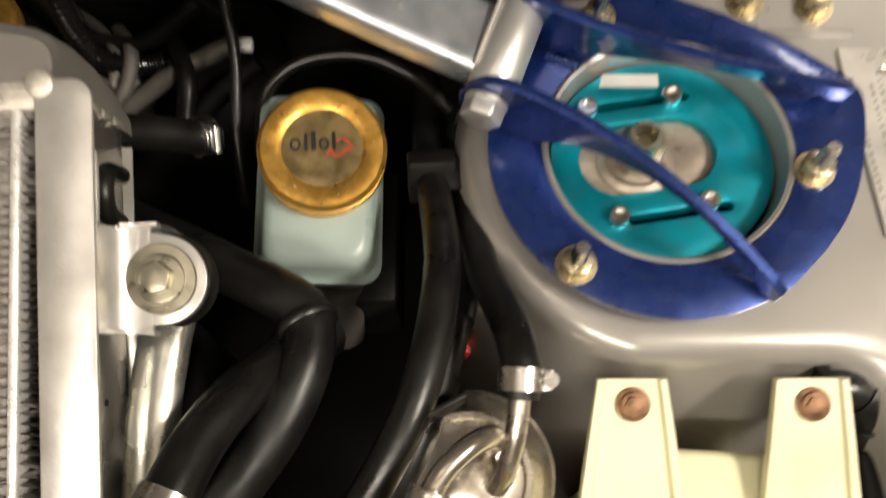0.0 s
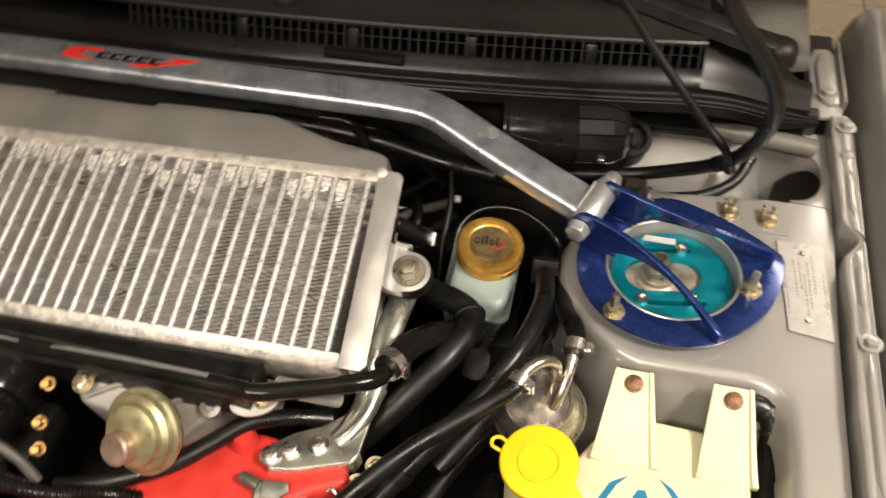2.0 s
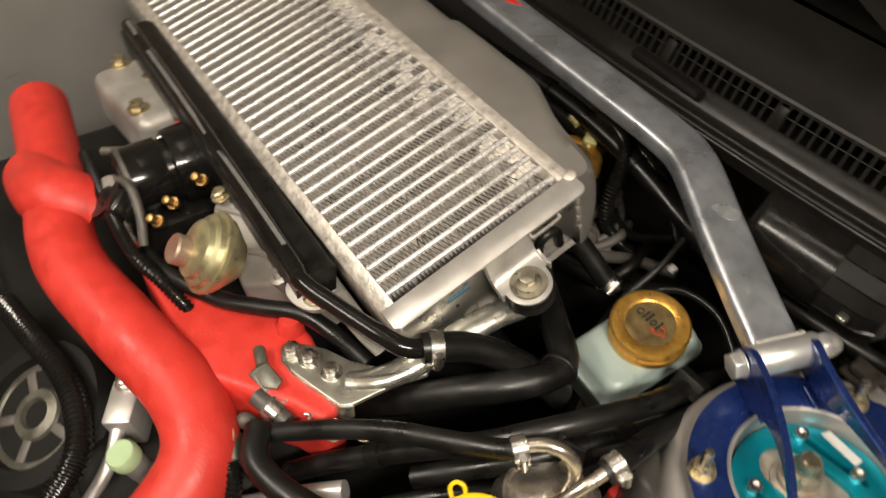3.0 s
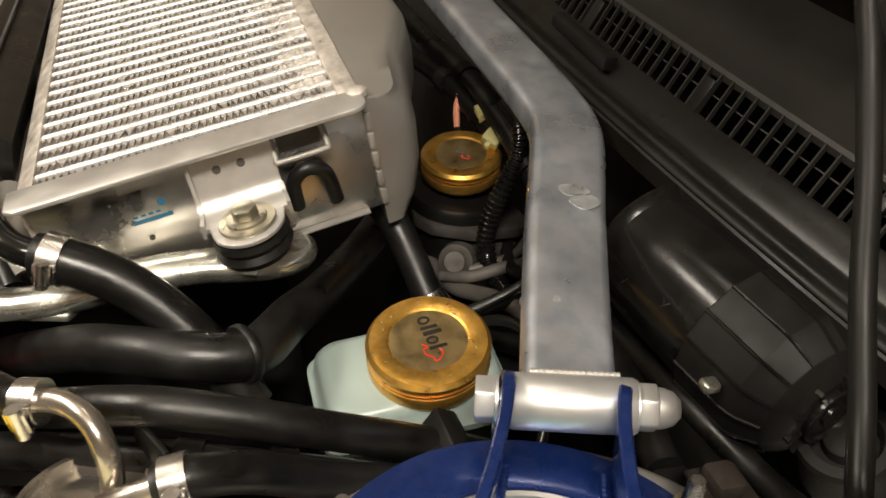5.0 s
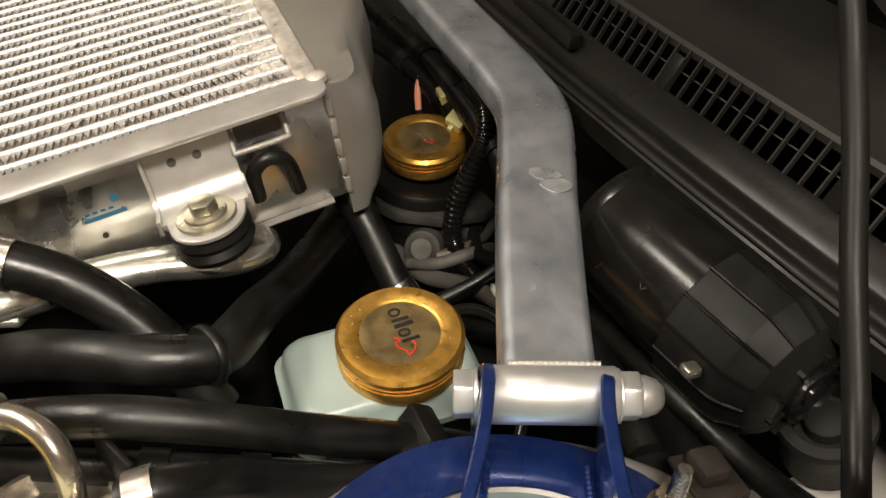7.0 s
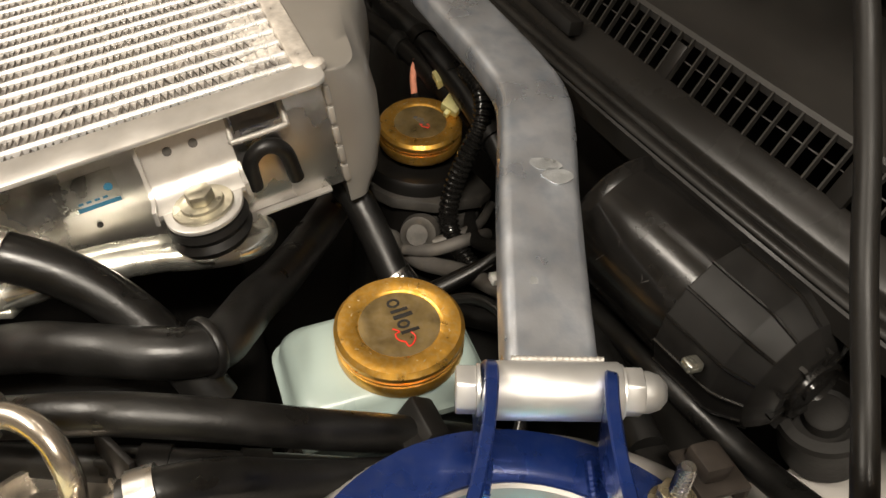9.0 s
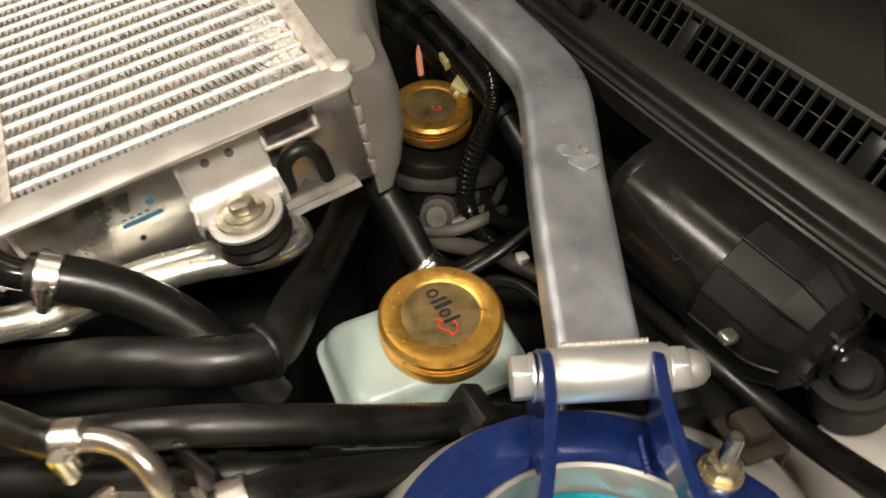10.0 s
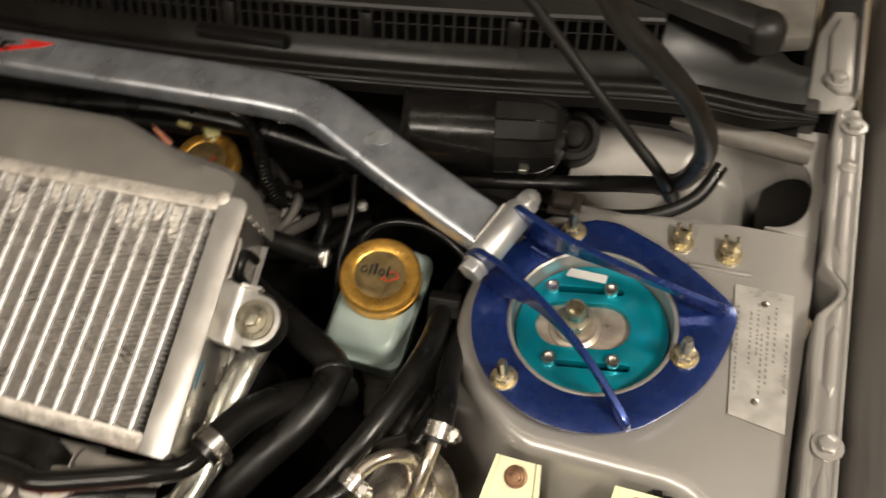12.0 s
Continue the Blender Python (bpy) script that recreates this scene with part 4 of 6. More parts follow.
def rear_tank():
    """A smooth casting behind the core: a rounded back that swells away from its end."""
    bm = bmesh.new()
    ends = [(-0.0175, 0.186, 0.0), (-0.0178, 0.196, 0.0), (-0.0195, 0.204, 0.0), (-0.0245, 0.2095, 0.0), (-0.034, 0.213, 0.0), (-0.06, 0.2175, 0.0), (-0.085, 0.2225, 0.0), (-0.11, 0.231, 0.0), (-0.135, 0.2392, 0.0), (-0.16, 0.2405, 0.0), (-0.25, 0.2405, 0.0), (-0.262, 0.236, 0.0), (-0.37, 0.2385, 0.0), (-0.382, 0.242, 0.0), (LEFT, 0.2425, 0.0)]
    rows = []
    for q in glide(ends, 4):
        u, b = q.x, q.y
        d = b - 0.1835
        row = [(0.1835, -0.088), (0.1835, -0.0035)]
        row += [(0.1835 + d * f, -0.0035 - 0.0035 * f) for f in (0.2, 0.5, 0.75)]
        row += [(b - min(0.012, 0.4 * d) * (1 - math.sin(radians(a))), -0.0195 + 0.0128 * math.cos(radians(a))) for a in (20, 45, 70, 90)]
        row += [(b + 0.0015, -0.035), (b, -0.055), (b - 0.2 * d, -0.075), (b - 0.5 * d, -0.088)]
        rows.append([bm.verts.new((u, v, w)) for v, w in row])
    for a, b in zip(rows, rows[1:]):
        for i in range(len(a)):
            j = (i + 1) % len(a)
            bm.faces.new((a[i], a[j], b[j], b[i]))
    bm.faces.new(rows[0])
    bm.faces.new(rows[-1])
    return bm


part("rear_tank", moved(rear_tank(), IC), M_TANK, cooler, "dull grey cast rear tank", angle=75)
for k in range(5):
    w = -0.012 - 0.0125 * k
    part("crimp_tab", moved(box(-0.0175, -0.015, 0.1825, 0.1865, w - 0.0105, w, 0.0012), IC), M_CAST, cooler)
part("corner_weld", moved(lathe([(0.006, -0.002), (0.0055, 0.001), (0.003, 0.0024), (0, 0.0028)], 16), IC @ Matrix.Translation((-0.0205, 0.1825, -0.0008))), M_WELD, cooler)

# bracket on the cooler's side, its bolt and the bush
BU, BV, BW = 0.0125, 0.108, -0.0375
tab = part("mount_tab", moved(sweep([(-0.0165, BV, -0.006), (-0.0145, BV, -0.011), (-0.0115, BV, -0.022), (-0.0085, BV, -0.031), (-0.004, BV, -0.0362), (0.002, BV, -0.0385), (0.008, BV, -0.0388)],
                                [(-0.0225, -0.0013), (0.0225, -0.0013), (0.0225, 0.0013), (-0.0225, 0.0013)], res=6, up=(1, 0, 1)), IC), M_ALU, cooler, "bright folded mounting bracket")
part("mount_eye", moved(prism([(BU - 0.008, BV - 0.0205)] + [(BU + 0.0192 * math.cos(radians(a)), BV + 0.0192 * math.sin(radians(a))) for a in range(-80, 81, 10)] + [(BU - 0.008, BV + 0.0205)], -0.0402, -0.0376, 0.0008), IC), M_ALU, tab)
# Holes drawn as dark discs, the shade inside them in the colour.
for v in (0.1, 0.113):
    part("drilled_hole", moved(lathe([(0, -0.0005), (0.0023, -0.0005), (0.0023, 0.0012), (0, 0.0012)], 16), IC @ aim((-0.0122, v, -0.0165), (0.97, 0, 0.25))), M_CASTDARK, tab)
part("side_lip", moved(sweep([(-0.0125, 0.0858, -0.008), (-0.007, 0.0858, -0.03), (0.0, 0.0858, -0.037), (0.01, 0.085, -0.0375)], [(-0.001, -0.004), (0.001, -0.004), (0.001, 0.004), (-0.001, 0.004)], res=5), IC), M_ALU, tab)
part("side_lip", moved(sweep([(-0.004, 0.1302, -0.032), (0.002, 0.1305, -0.036), (0.012, 0.131, -0.0372)], [(-0.001, -0.004), (0.001, -0.004), (0.001, 0.004), (-0.001, 0.004)], res=5), IC), M_ALU, tab)
BP = IC @ Matrix.Translation((BU, BV, BW))
part("washer", moved(lathe([(0, 0), (0.0148, 0.0), (0.0153, 0.001), (0.0148, 0.002), (0.0108, 0.0022), (0.0104, 0.0036), (0.0086, 0.004), (0, 0.004)], 36), BP), M_WASHER, cooler, "broad dull zinc washer")
part("mount_bolt", moved(hex_head(0.0072, 0.0062, 0.0009), BP @ Matrix.Translation((0, 0, 0.0038)) @ Matrix.Rotation(0.3, 4, "Z")), M_WASHER, cooler, "hexagon bolt head")
part("rubber_bush", moved(lathe([(0, -0.016), (0.0185, -0.018), (0.0205, -0.014), (0.0185, -0.0105), (0.0205, -0.007), (0.0195, -0.0035), (0, -0.003)], 32), BP), M_RUBBER, cooler, "black rubber bush")
part("wire_loop", moved(tube([(-0.0165, 0.131, -0.012), (-0.010, 0.131, -0.0205), (-0.0085, 0.133, -0.0215), (-0.0085, 0.157, -0.0215), (-0.010, 0.1595, -0.0205), (-0.0165, 0.1595, -0.012)], 0.0017, 10, 6), IC), M_CAST, cooler, "bent aluminium wire loop")
# Thin dark plate: the recess behind the loop, its shade as colour.
part("dark_slot", moved(box(-0.0168, -0.0158, 0.1335, 0.157, -0.0205, -0.0085, 0.0004), IC), M_CASTDARK, cooler, "dark plate for the shaded recess in the side wall")
part("rubber_clip", moved(tube([(-0.011, 0.135, -0.053), (-0.009, 0.1365, -0.036), (-0.008, 0.1455, -0.0295), (-0.009, 0.1545, -0.036), (-0.011, 0.157, -0.056)], 0.0042, 12, 6), IC), M_RUBBER, cooler, "black rubber clip")
lab = part("label", moved(box(-0.0166, -0.0161, 0.042, 0.072, -0.037, -0.017), IC), M_FADED, cooler, "peeling label with blue print")
part("print_bar", moved(box(-0.0162, -0.0158, 0.05, 0.071, -0.0365, -0.0342), IC), M_BLUEINK, lab)
for k in range(4):
    part("print_bar", moved(box(-0.0162, -0.0158, 0.051 + 0.004 * k, 0.0535 + 0.004 * k, -0.0325, -0.0313), IC), M_BLUEINK, lab)
part("print_spot", moved(lathe([(0, 0), (0.0022, 0), (0.0022, 0.0004), (0, 0.0004)], 14), IC @ aim((-0.0162, 0.0675, -0.027), (1, 0, 0))), M_BLUEINK, lab)
# A black disc carries this small hole's inner shade.
part("drilled_hole", moved(lathe([(0, 0), (0.0016, 0), (0.0016, 0.0006), (0, 0.0006)], 12), IC @ aim((-0.0164, 0.056, -0.0465), (1, 0, 0))), M_INK, cooler)

# ==== fluid reservoirs with gold caps ====
CAP_PROFILE = [(0.0, -0.0265), (0.0285, -0.0265), (0.0295, -0.0255), (0.0312, -0.0215), (0.0315, -0.0135), (0.0312, -0.0125), (0.0298, -0.012), (0.0298, -0.0105), (0.0314, -0.01), (0.0314, -0.0088), (0.0298, -0.0084), (0.0298, -0.0068), (0.0314, -0.0064), (0.0315, -0.0032), (0.0295, -0.0002), (0.0275, 0.0), (0.0212, 0.0), (0.0204, -0.0007), (0.0198, -0.0012), (0.0, -0.0012)]
CAP_PROFILE = [(q, 0.76 * z) for q, z in CAP_PROFILE]
LEAN = (0.13, -0.14, 1)


def gold_cap(parent, at, turn, lean=(0, 0, 1), size=1.05, worn=False):
    m = aim(at, lean) @ Matrix.Rotation(turn, 4, "Z") @ Matrix.Scale(size, 4)
    cap = part("cap", moved(lathe(CAP_PROFILE, 64), m), M_GOLD, parent, "grooved gold anodised cap")
    part("cap_insert", moved(lathe([(0, -0.0016), (0.0196, -0.0016), (0.0196, -0.0008), (0, -0.0008)], 48), m), M_GOLDISC, cap, "tarnished round cap insert")
    for k, (h, w) in enumerate(((0.0048, 0.0038), (0.0064, 0.0016), (0.0072, 0.002), (0.0048, 0.0036), (0.0068, 0.0016))):
        u = -0.0125 + (0.0, 0.0047, 0.0071, 0.0098, 0.0142)[k]
        grow, ink = (0.8, M_CASTDARK) if worn else (1.42, M_INK)
        x0, x1, high = grow * u + 0.0022, grow * (u + w) + 0.0022, 0.95 * grow * h
        if w > 0.003:
            ox, oy = (x0 + x1) / 2, -0.0014 + high / 2
            shape = prism(circle(ox, oy, (x1 - x0) / 2, 20, high / 2), -0.0009, -0.0004, 0.0, [circle(ox, oy, (x1 - x0) / 2 - 0.0011, 16, high / 2 - 0.0013)])
        else:
            shape = box(x0 + 0.0003, x1 - 0.0003, -0.0014, -0.0014 + high, -0.0009, -0.0004)
        part("badge_bar", moved(shape, m), ink, cap)
    dice = random.Random(int(1000 * abs(at[0])))
    for k in range(16):
        a, r = dice.uniform(0, 2 * math.pi), dice.uniform(0.0222, 0.0262)
        nick = Matrix.Translation((r * math.cos(a), r * math.sin(a), 0.0)) @ Matrix.Rotation(dice.uniform(0, 3.1), 4, "Z")
        top = max(z for q, z in CAP_PROFILE if q > 0.02)
        half = dice.uniform(0.0003, 0.0011)
        part("nick", moved(box(-half, half, -0.00016, 0.00016, top - 0.0004, top + 0.00008), m @ nick), M_NICK, cap)
    f = 0.55 if worn else 0.92
    mark = [(-0.001, -0.0045), (0.002, -0.0018), (0.0028, -0.0046), (0.0068, -0.0042), (0.0094, -0.0014), (0.0125, -0.001), (0.0112, 0.0022), (0.0076, 0.0046), (0.0044, 0.0036)]
    part("badge_line", moved(sweep([(f * a + 0.0028, f * b, -0.0006) for a, b in mark], ring_section(0.00035, 5), res=3), m), M_REDINK, cap)
    return cap


def reservoir(name, x0, x1, y0, y1, z0, z1, at):
    t = thing(name, "pale translucent fluid reservoir under a gold screw cap", "reservoir", ((x0 + x1) / 2, (y0 + y1) / 2, z0))
    bm = bmesh.new()
    rows = []
    for z, ins in ((z0, 0.009), (z0 + 0.012, 0.004), (z1 - 0.026, 0.001), (z1 - 0.024, -0.0015), (z1 - 0.0195, -0.0015), (z1 - 0.0175, 0.0015), (z1 - 0.006, 0.0035), (z1 - 0.0015, 0.006), (z1, 0.010)):
        r = 0.011
        ring = []
        for cx, cy, a0 in ((x1 - ins - r, y1 - ins - r, 0), (x0 + ins + r, y1 - ins - r, 90), (x0 + ins + r, y0 + ins + r, 180), (x1 - ins - r, y0 + ins + r, 270)):
            for k in range(6):
                a = radians(a0 + 18 * k)
                ring.append(bm.verts.new((cx + r * math.cos(a), cy + r * math.sin(a), z)))
        rows.append(ring)
    for a, b in zip(rows, rows[1:]):
        for i in range(len(a)):
            j = (i + 1) % len(a)
            bm.faces.new((a[i], a[j], b[j], b[i]))
    bm.faces.new(rows[0])
    bm.faces.new(rows[-1])
    tilt = aim(at, LEAN) @ Matrix.Translation(-Vector(at))
    part("tank", moved(bm, tilt), M_RESERVOIR, t, angle=50)
    part("neck", moved(lathe([(0.026, 0), (0.026, 0.012), (0.0, 0.012)], 36), tilt @ Matrix.Translation((at[0], at[1], z1 - 0.001))), M_RESERVOIR, t)
    return t


CAP_AT = (-0.0445, 0.2435, 0.965)
brake = reservoir("brake_fluid_reservoir", -0.079, -0.0135, 0.1815, 0.284, 0.872, 0.9475, CAP_AT)
gold_cap(brake, CAP_AT, radians(4), LEAN)
part("outlet", moved(lathe([(0.0135, -0.05), (0.0135, -0.012), (0.0155, -0.01), (0.0155, 0.0), (0, 0.0)], 28), aim((-0.046, 0.205, 0.874), (0.05, 0.5, 1))), M_CASTDARK, brake, "dark grey outlet neck")
part("cradle", box(-0.068, -0.012, 0.19, 0.275, 0.80, 0.873, 0.004), M_DARK, brake, "black cradle under the tank")
clutch = thing("clutch_fluid_reservoir", "black reservoir under a gold screw cap behind the intercooler", "reservoir", (-0.246, 0.333, 0.87))
part("tank", moved(lathe([(0.034, -0.075), (0.037, -0.05), (0.038, -0.034), (0.036, -0.031), (0.026, -0.028), (0, -0.028)], 36), Matrix.Translation((-0.251, 0.3265, 0.962))), M_PLASTIC, clutch)
gold_cap(clutch, (-0.25, 0.3255, 0.9625), radians(20), LEAN, 0.96, True)
part("flange", moved(prism([(-0.043, -0.034), (0.02, -0.04), (0.034, -0.03), (0.047, 0.0), (0.046, 0.034), (0.037, 0.046), (0.02, 0.044), (-0.03, 0.035), (-0.046, 0.01)], -0.005, 0.004, 0.002), Matrix.Translation((-0.252, 0.328, 0.9165))), M_FLANGE, clutch, "dull dark grey mounting flange")
part("lower_flange", moved(prism(circle(0.012, 0.012, 0.036, 28), -0.006, 0.003, 0.002), Matrix.Translation((-0.252, 0.328, 0.9015))), M_FLANGE, clutch, "dull dark grey lower flange")

# ==== washer tank ====
washer = thing("washer_tank", "cream plastic washer tank held by two screwed tabs", "washer tank", (0.135, 0.03, 0.78))
tank_bm = prism([(0.058, -0.06), (0.2, -0.06), (0.205, 0.0), (0.203, 0.06), (0.192, 0.072), (0.178, 0.075), (0.173, 0.095), (0.12, 0.098), (0.112, 0.09), (0.092, 0.086), (0.076, 0.068), (0.062, 0.045), (0.054, 0.0)], 0.79, 0.9375, 0.009, seg=4)
part("tank", tank_bm, M_CREAM, washer, angle=50)


def tank_tab(x, w0, w1):
    line = [(x, 0.05, 0.938), (x, 0.075, 0.9445), (x, 0.1, 0.955), (x, 0.1245, 0.9645)]
    t = part("tab", sweep(line, [(-1, -0.18), (1, -0.18), (1, 0.16), (0.82, 0.17), (0.74, 0.04), (-0.74, 0.04), (-0.82, 0.17), (-1, 0.16)], res=5, scale=lambda s: w0 + (w1 - w0) * s), M_CREAM, washer)
    m = aim((x + 0.0005, 0.1135, 0.9612), (0, -0.36, 1))
    part("screw", moved(join(lathe([(0, 0), (0.0078, 0), (0.0078, 0.0012), (0.0062, 0.0018), (0.0058, 0.0034), (0.0035, 0.0042), (0, 0.0042)], 20), hex_head(0.0046, 0.005)), m), M_RUST, t, "rusty screw head")


tank_tab(0.1025, 0.027, 0.0155)
tank_tab(0.1835, 0.024, 0.016)
for pts in ([(0.084, 0.014), (0.0935, 0.0325), (0.108, 0.0415), (0.099, 0.0315), (0.0925, 0.019), (0.089, 0.012)], [(0.15, 0.027), (0.1425, 0.0365), (0.1315, 0.0435), (0.1375, 0.0365), (0.143, 0.0285), (0.145, 0.024)], [(0.112, 0.0225), (0.1155, 0.0305), (0.1215, 0.031), (0.124, 0.0245), (0.119, 0.0215)]):
    part("print_shape", prism(pts, 0.9371, 0.9378), M_PRINT, washer, "blue printed shape")
neck = part("filler_neck", moved(lathe([(0.026, -0.06), (0.026, 0.0), (0, 0.0)], 32), Matrix.Translation((0.037, 0.0165, 0.973))), M_CREAM, washer, "cream filler neck")
lid_pts = [(0.0305 * math.cos(radians(a)), 0.0305 * math.sin(radians(a))) for a in range(-20, 265, 9)]
lid_pts += [(0.006, -0.032), (0.02, -0.031), (0.034, -0.0255), (0.036, -0.021)]
lid = part("lid", moved(prism(lid_pts, -0.006, 0.003, 0.002, seg=3), aim((0.037, 0.016, 0.978), (-0.02, -0.12, 1))), M_YELLOW, washer, "yellow snap-on filler lid")
part("lid_crest", moved(lathe([(0.017, 0.0), (0.0168, 0.0012), (0.0155, 0.0014), (0.0145, 0.0012), (0.014, 0.0)], 36), aim((0.0375, 0.015, 0.9809), (-0.02, -0.12, 1))), M_YELLOW, lid)
part("lid_loop", tube([(0.0115, 0.0265, 0.98), (0.0045, 0.03, 0.9805), (-0.001, 0.0275, 0.9805), (-0.0005, 0.022, 0.98), (0.0065, 0.019, 0.9795)], 0.0016, 8), M_YELLOW, lid, "yellow pull loop")

# ==== fuel filter ====
fuel = thing("fuel_filter", "plated steel fuel filter canister with two pipes", "fuel filter", (0.029, 0.083, 0.85))
FM = aim((0.0295, 0.0845, 0.966), (-0.05, -0.12, 1)) @ Matrix.Translation((-0.002, -0.004, -0.003)) @ Matrix.Scale(1.32, 4)
part("canister", moved(lathe([(0.026, -0.11), (0.0275, -0.03), (0.0285, -0.027), (0.0288, -0.0205), (0.0302, -0.019), (0.0302, -0.0155), (0.029, -0.0145), (0.0285, -0.0095), (0.0262, -0.007), (0.0252, -0.0035), (0.0222, -0.0008), (0.0218, 0.0004), (0.0198, 0.0006), (0.019, -0.0012), (0.012, -0.0005), (0.008, 0.0018), (0.0, 0.0022)], 56), FM), M_NICKEL, fuel, "shiny plated canister")
part("inlet_pipe", tube([(0.0375, 0.0915, 0.962), (0.039, 0.0945, 0.985), (0.0365, 0.0935, 1.0), (0.0285, 0.0885, 1.008), (0.018, 0.0785, 1.009), (0.0085, 0.0625, 1.0045)], 0.0048, 14, 8), M_NICKEL, fuel, "bent plated pipe")
part("outlet_pipe", tube([(0.0405, 0.0765, 0.964), (0.0445, 0.083, 0.974), (0.048, 0.096, 0.984), (0.0498, 0.111, 0.9905), (0.0505, 0.121, 0.9935)], 0.0048, 14, 8), M_NICKEL, fuel, "bent plated pipe")


part("bracket", moved(box(-0.013, 0.013, -0.0015, 0.0015, -0.024, 0.012, 0.001), Matrix.Translation((0.016, 0.108, 0.972)) @ Matrix.Rotation(0.5, 4, "Z")), M_PLASTIC, fuel, "black bracket tab")


def hose(name, points, r, label, mat=None, n=16, clamps=(), bands=()):
    """A hose through the points, with clamps and bands at some of them."""
    t = thing(name, label, "hose", points[0])
    part("pipe", tube(points, r, n, 9), mat or M_RUBBER, t)
    line = glide(points, 9)
    for f in clamps:
        i = min(len(line) - 2, max(0, int(f * (len(line) - 1))))
        clamp_on(t, line[i], line[i + 1] - line[i], r + 0.0003)
    for f, mat2 in bands:
        i = min(len(line) - 2, max(0, int(f * (len(line) - 1))))
        part("band", moved(lathe([(r, -0.006), (r + 0.0014, -0.006), (r + 0.0014, 0.006), (r, 0.006)], 22), aim(line[i], line[i + 1] - line[i])), mat2, t, "black tape band")
    return t


hose("fuel_hose", [(0.013, 0.0695, 1.006), (0.006, 0.0585, 1.0035), (-0.022, 0.036, 0.9945), (-0.06, 0.008, 0.98), (-0.095, -0.024, 0.962), (-0.13, -0.06, 0.94)], 0.0075, "black rubber fuel hose clamped to the filter pipe", clamps=(0.06,))
hose("fuel_hose", [(0.0498, 0.111, 0.9905), (0.0506, 0.123, 0.994), (0.0462, 0.145, 0.987), (0.036, 0.178, 0.963), (0.03, 0.22, 0.945), (0.026, 0.27, 0.93)], 0.0085, "black rubber fuel hose running up beside the tower", clamps=(0.14,))
hose("heater_hose", [(0.006, 0.32, 0.9), (0.007, 0.27, 0.925), (0.0115, 0.23, 0.948), (0.0165, 0.184, 0.971), (0.0145, 0.148, 0.984), (0.0075, 0.115, 0.989), (-0.0035, 0.09, 0.984), (-0.022, 0.062, 0.97), (-0.052, 0.028, 0.95), (-0.09, -0.015, 0.92), (-0.12, -0.05, 0.89)], 0.0088, "black rubber hose running past the reservoir", bands=((0.86, M_PLASTIC),))
hose("heater_hose", [(0.026, 0.30, 0.91), (0.0275, 0.24, 0.93), (0.0265, 0.19, 0.95), (0.02, 0.145, 0.96), (0.008, 0.104, 0.962), (-0.012, 0.066, 0.952), (-0.045, 0.02, 0.928)], 0.0088, "black taped hose under its neighbour", bands=((0.45, M_PLASTIC), (0.6, M_PLASTIC)))
hose("breather_hose", [(0.028, 0.2, 0.9), (0.018, 0.15, 0.908), (0.0, 0.1, 0.905), (-0.03, 0.05, 0.9), (-0.06, 0.0, 0.88)], 0.0075, "thin black hose low in the bay")
t = thing("hose_clip", "black flat plastic clip round the heater hose", "clip", (0.009, 0.236, 0.94))
part("strap", moved(box(-0.0125, 0.0125, -0.007, 0.007, -0.0125, 0.0128, 0.002), aim((0.0105, 0.236, 0.9455), (0, 0.5, 0.866)) @ Matrix.Rotation(0.1, 4, "Z")), M_PLASTIC, t)
part("tongue", box(0.006, 0.03, 0.225, 0.243, 0.951, 0.954, 0.001), M_PLASTIC, t)
big = hose("coolant_hose", [(-0.155, 0.015, 0.89), (-0.12, 0.036, 0.92), (-0.094, 0.057, 0.942), (-0.075, 0.078, 0.957), (-0.058, 0.1, 0.966), (-0.048, 0.122, 0.9685), (-0.0445, 0.14, 0.968), (-0.0475, 0.155, 0.9665), (-0.062, 0.1665, 0.964), (-0.085, 0.179, 0.957), (-0.115, 0.197, 0.945), (-0.155, 0.219, 0.932), (-0.2, 0.247, 0.925), (-0.255, 0.278, 0.92)], 0.0122, "thick black coolant hose with a collar")
part("collar", moved(lathe([(0.012, -0.0024), (0.0144, -0.0024), (0.0152, -0.0012), (0.0152, 0.0012), (0.0144, 0.0024), (0.012, 0.0024)], 30), aim((-0.046, 0.15, 0.9672), (-0.45, 0.85, -0.1))), M_RUBBER, big, "rubber collar")
hose("breather_hose", [(-0.0955, 0.058, 1.0005), (-0.091, 0.07, 0.9995), (-0.083, 0.094, 0.991), (-0.071, 0.117, 0.977), (-0.055, 0.138, 0.957), (-0.042, 0.153, 0.935)], 0.0115, "black breather hose clamped to a black pipe", clamps=(0.16,))
hose("vacuum_pipe", [(-0.62, 0.012, 1.018), (-0.4, 0.012, 1.019), (-0.215, 0.009, 1.018), (-0.185, 0.007, 1.019), (-0.155, 0.018, 1.015), (-0.115, 0.036, 1.009), (-0.099, 0.048, 1.004), (-0.0935, 0.065, 1.0)], 0.0075, "glossy black pipe along the intercooler", M_GLOSS)
pipe = bpy.data.objects["vacuum_pipe"]
for a, b in ((-0.615, -0.584), (-0.548, -0.387), (-0.358, -0.222)):
    part("tape_strip", sweep([(a, 0.0108, 1.0256), ((a + b) / 2, 0.0108, 1.0262), (b, 0.0102, 1.0256)], [(-0.0018, -0.0012), (0.0018, -0.0012), (0.0018, 0.0006), (-0.0018, 0.0006)], res=6), M_STRIP, pipe, "grey strip along the pipe")
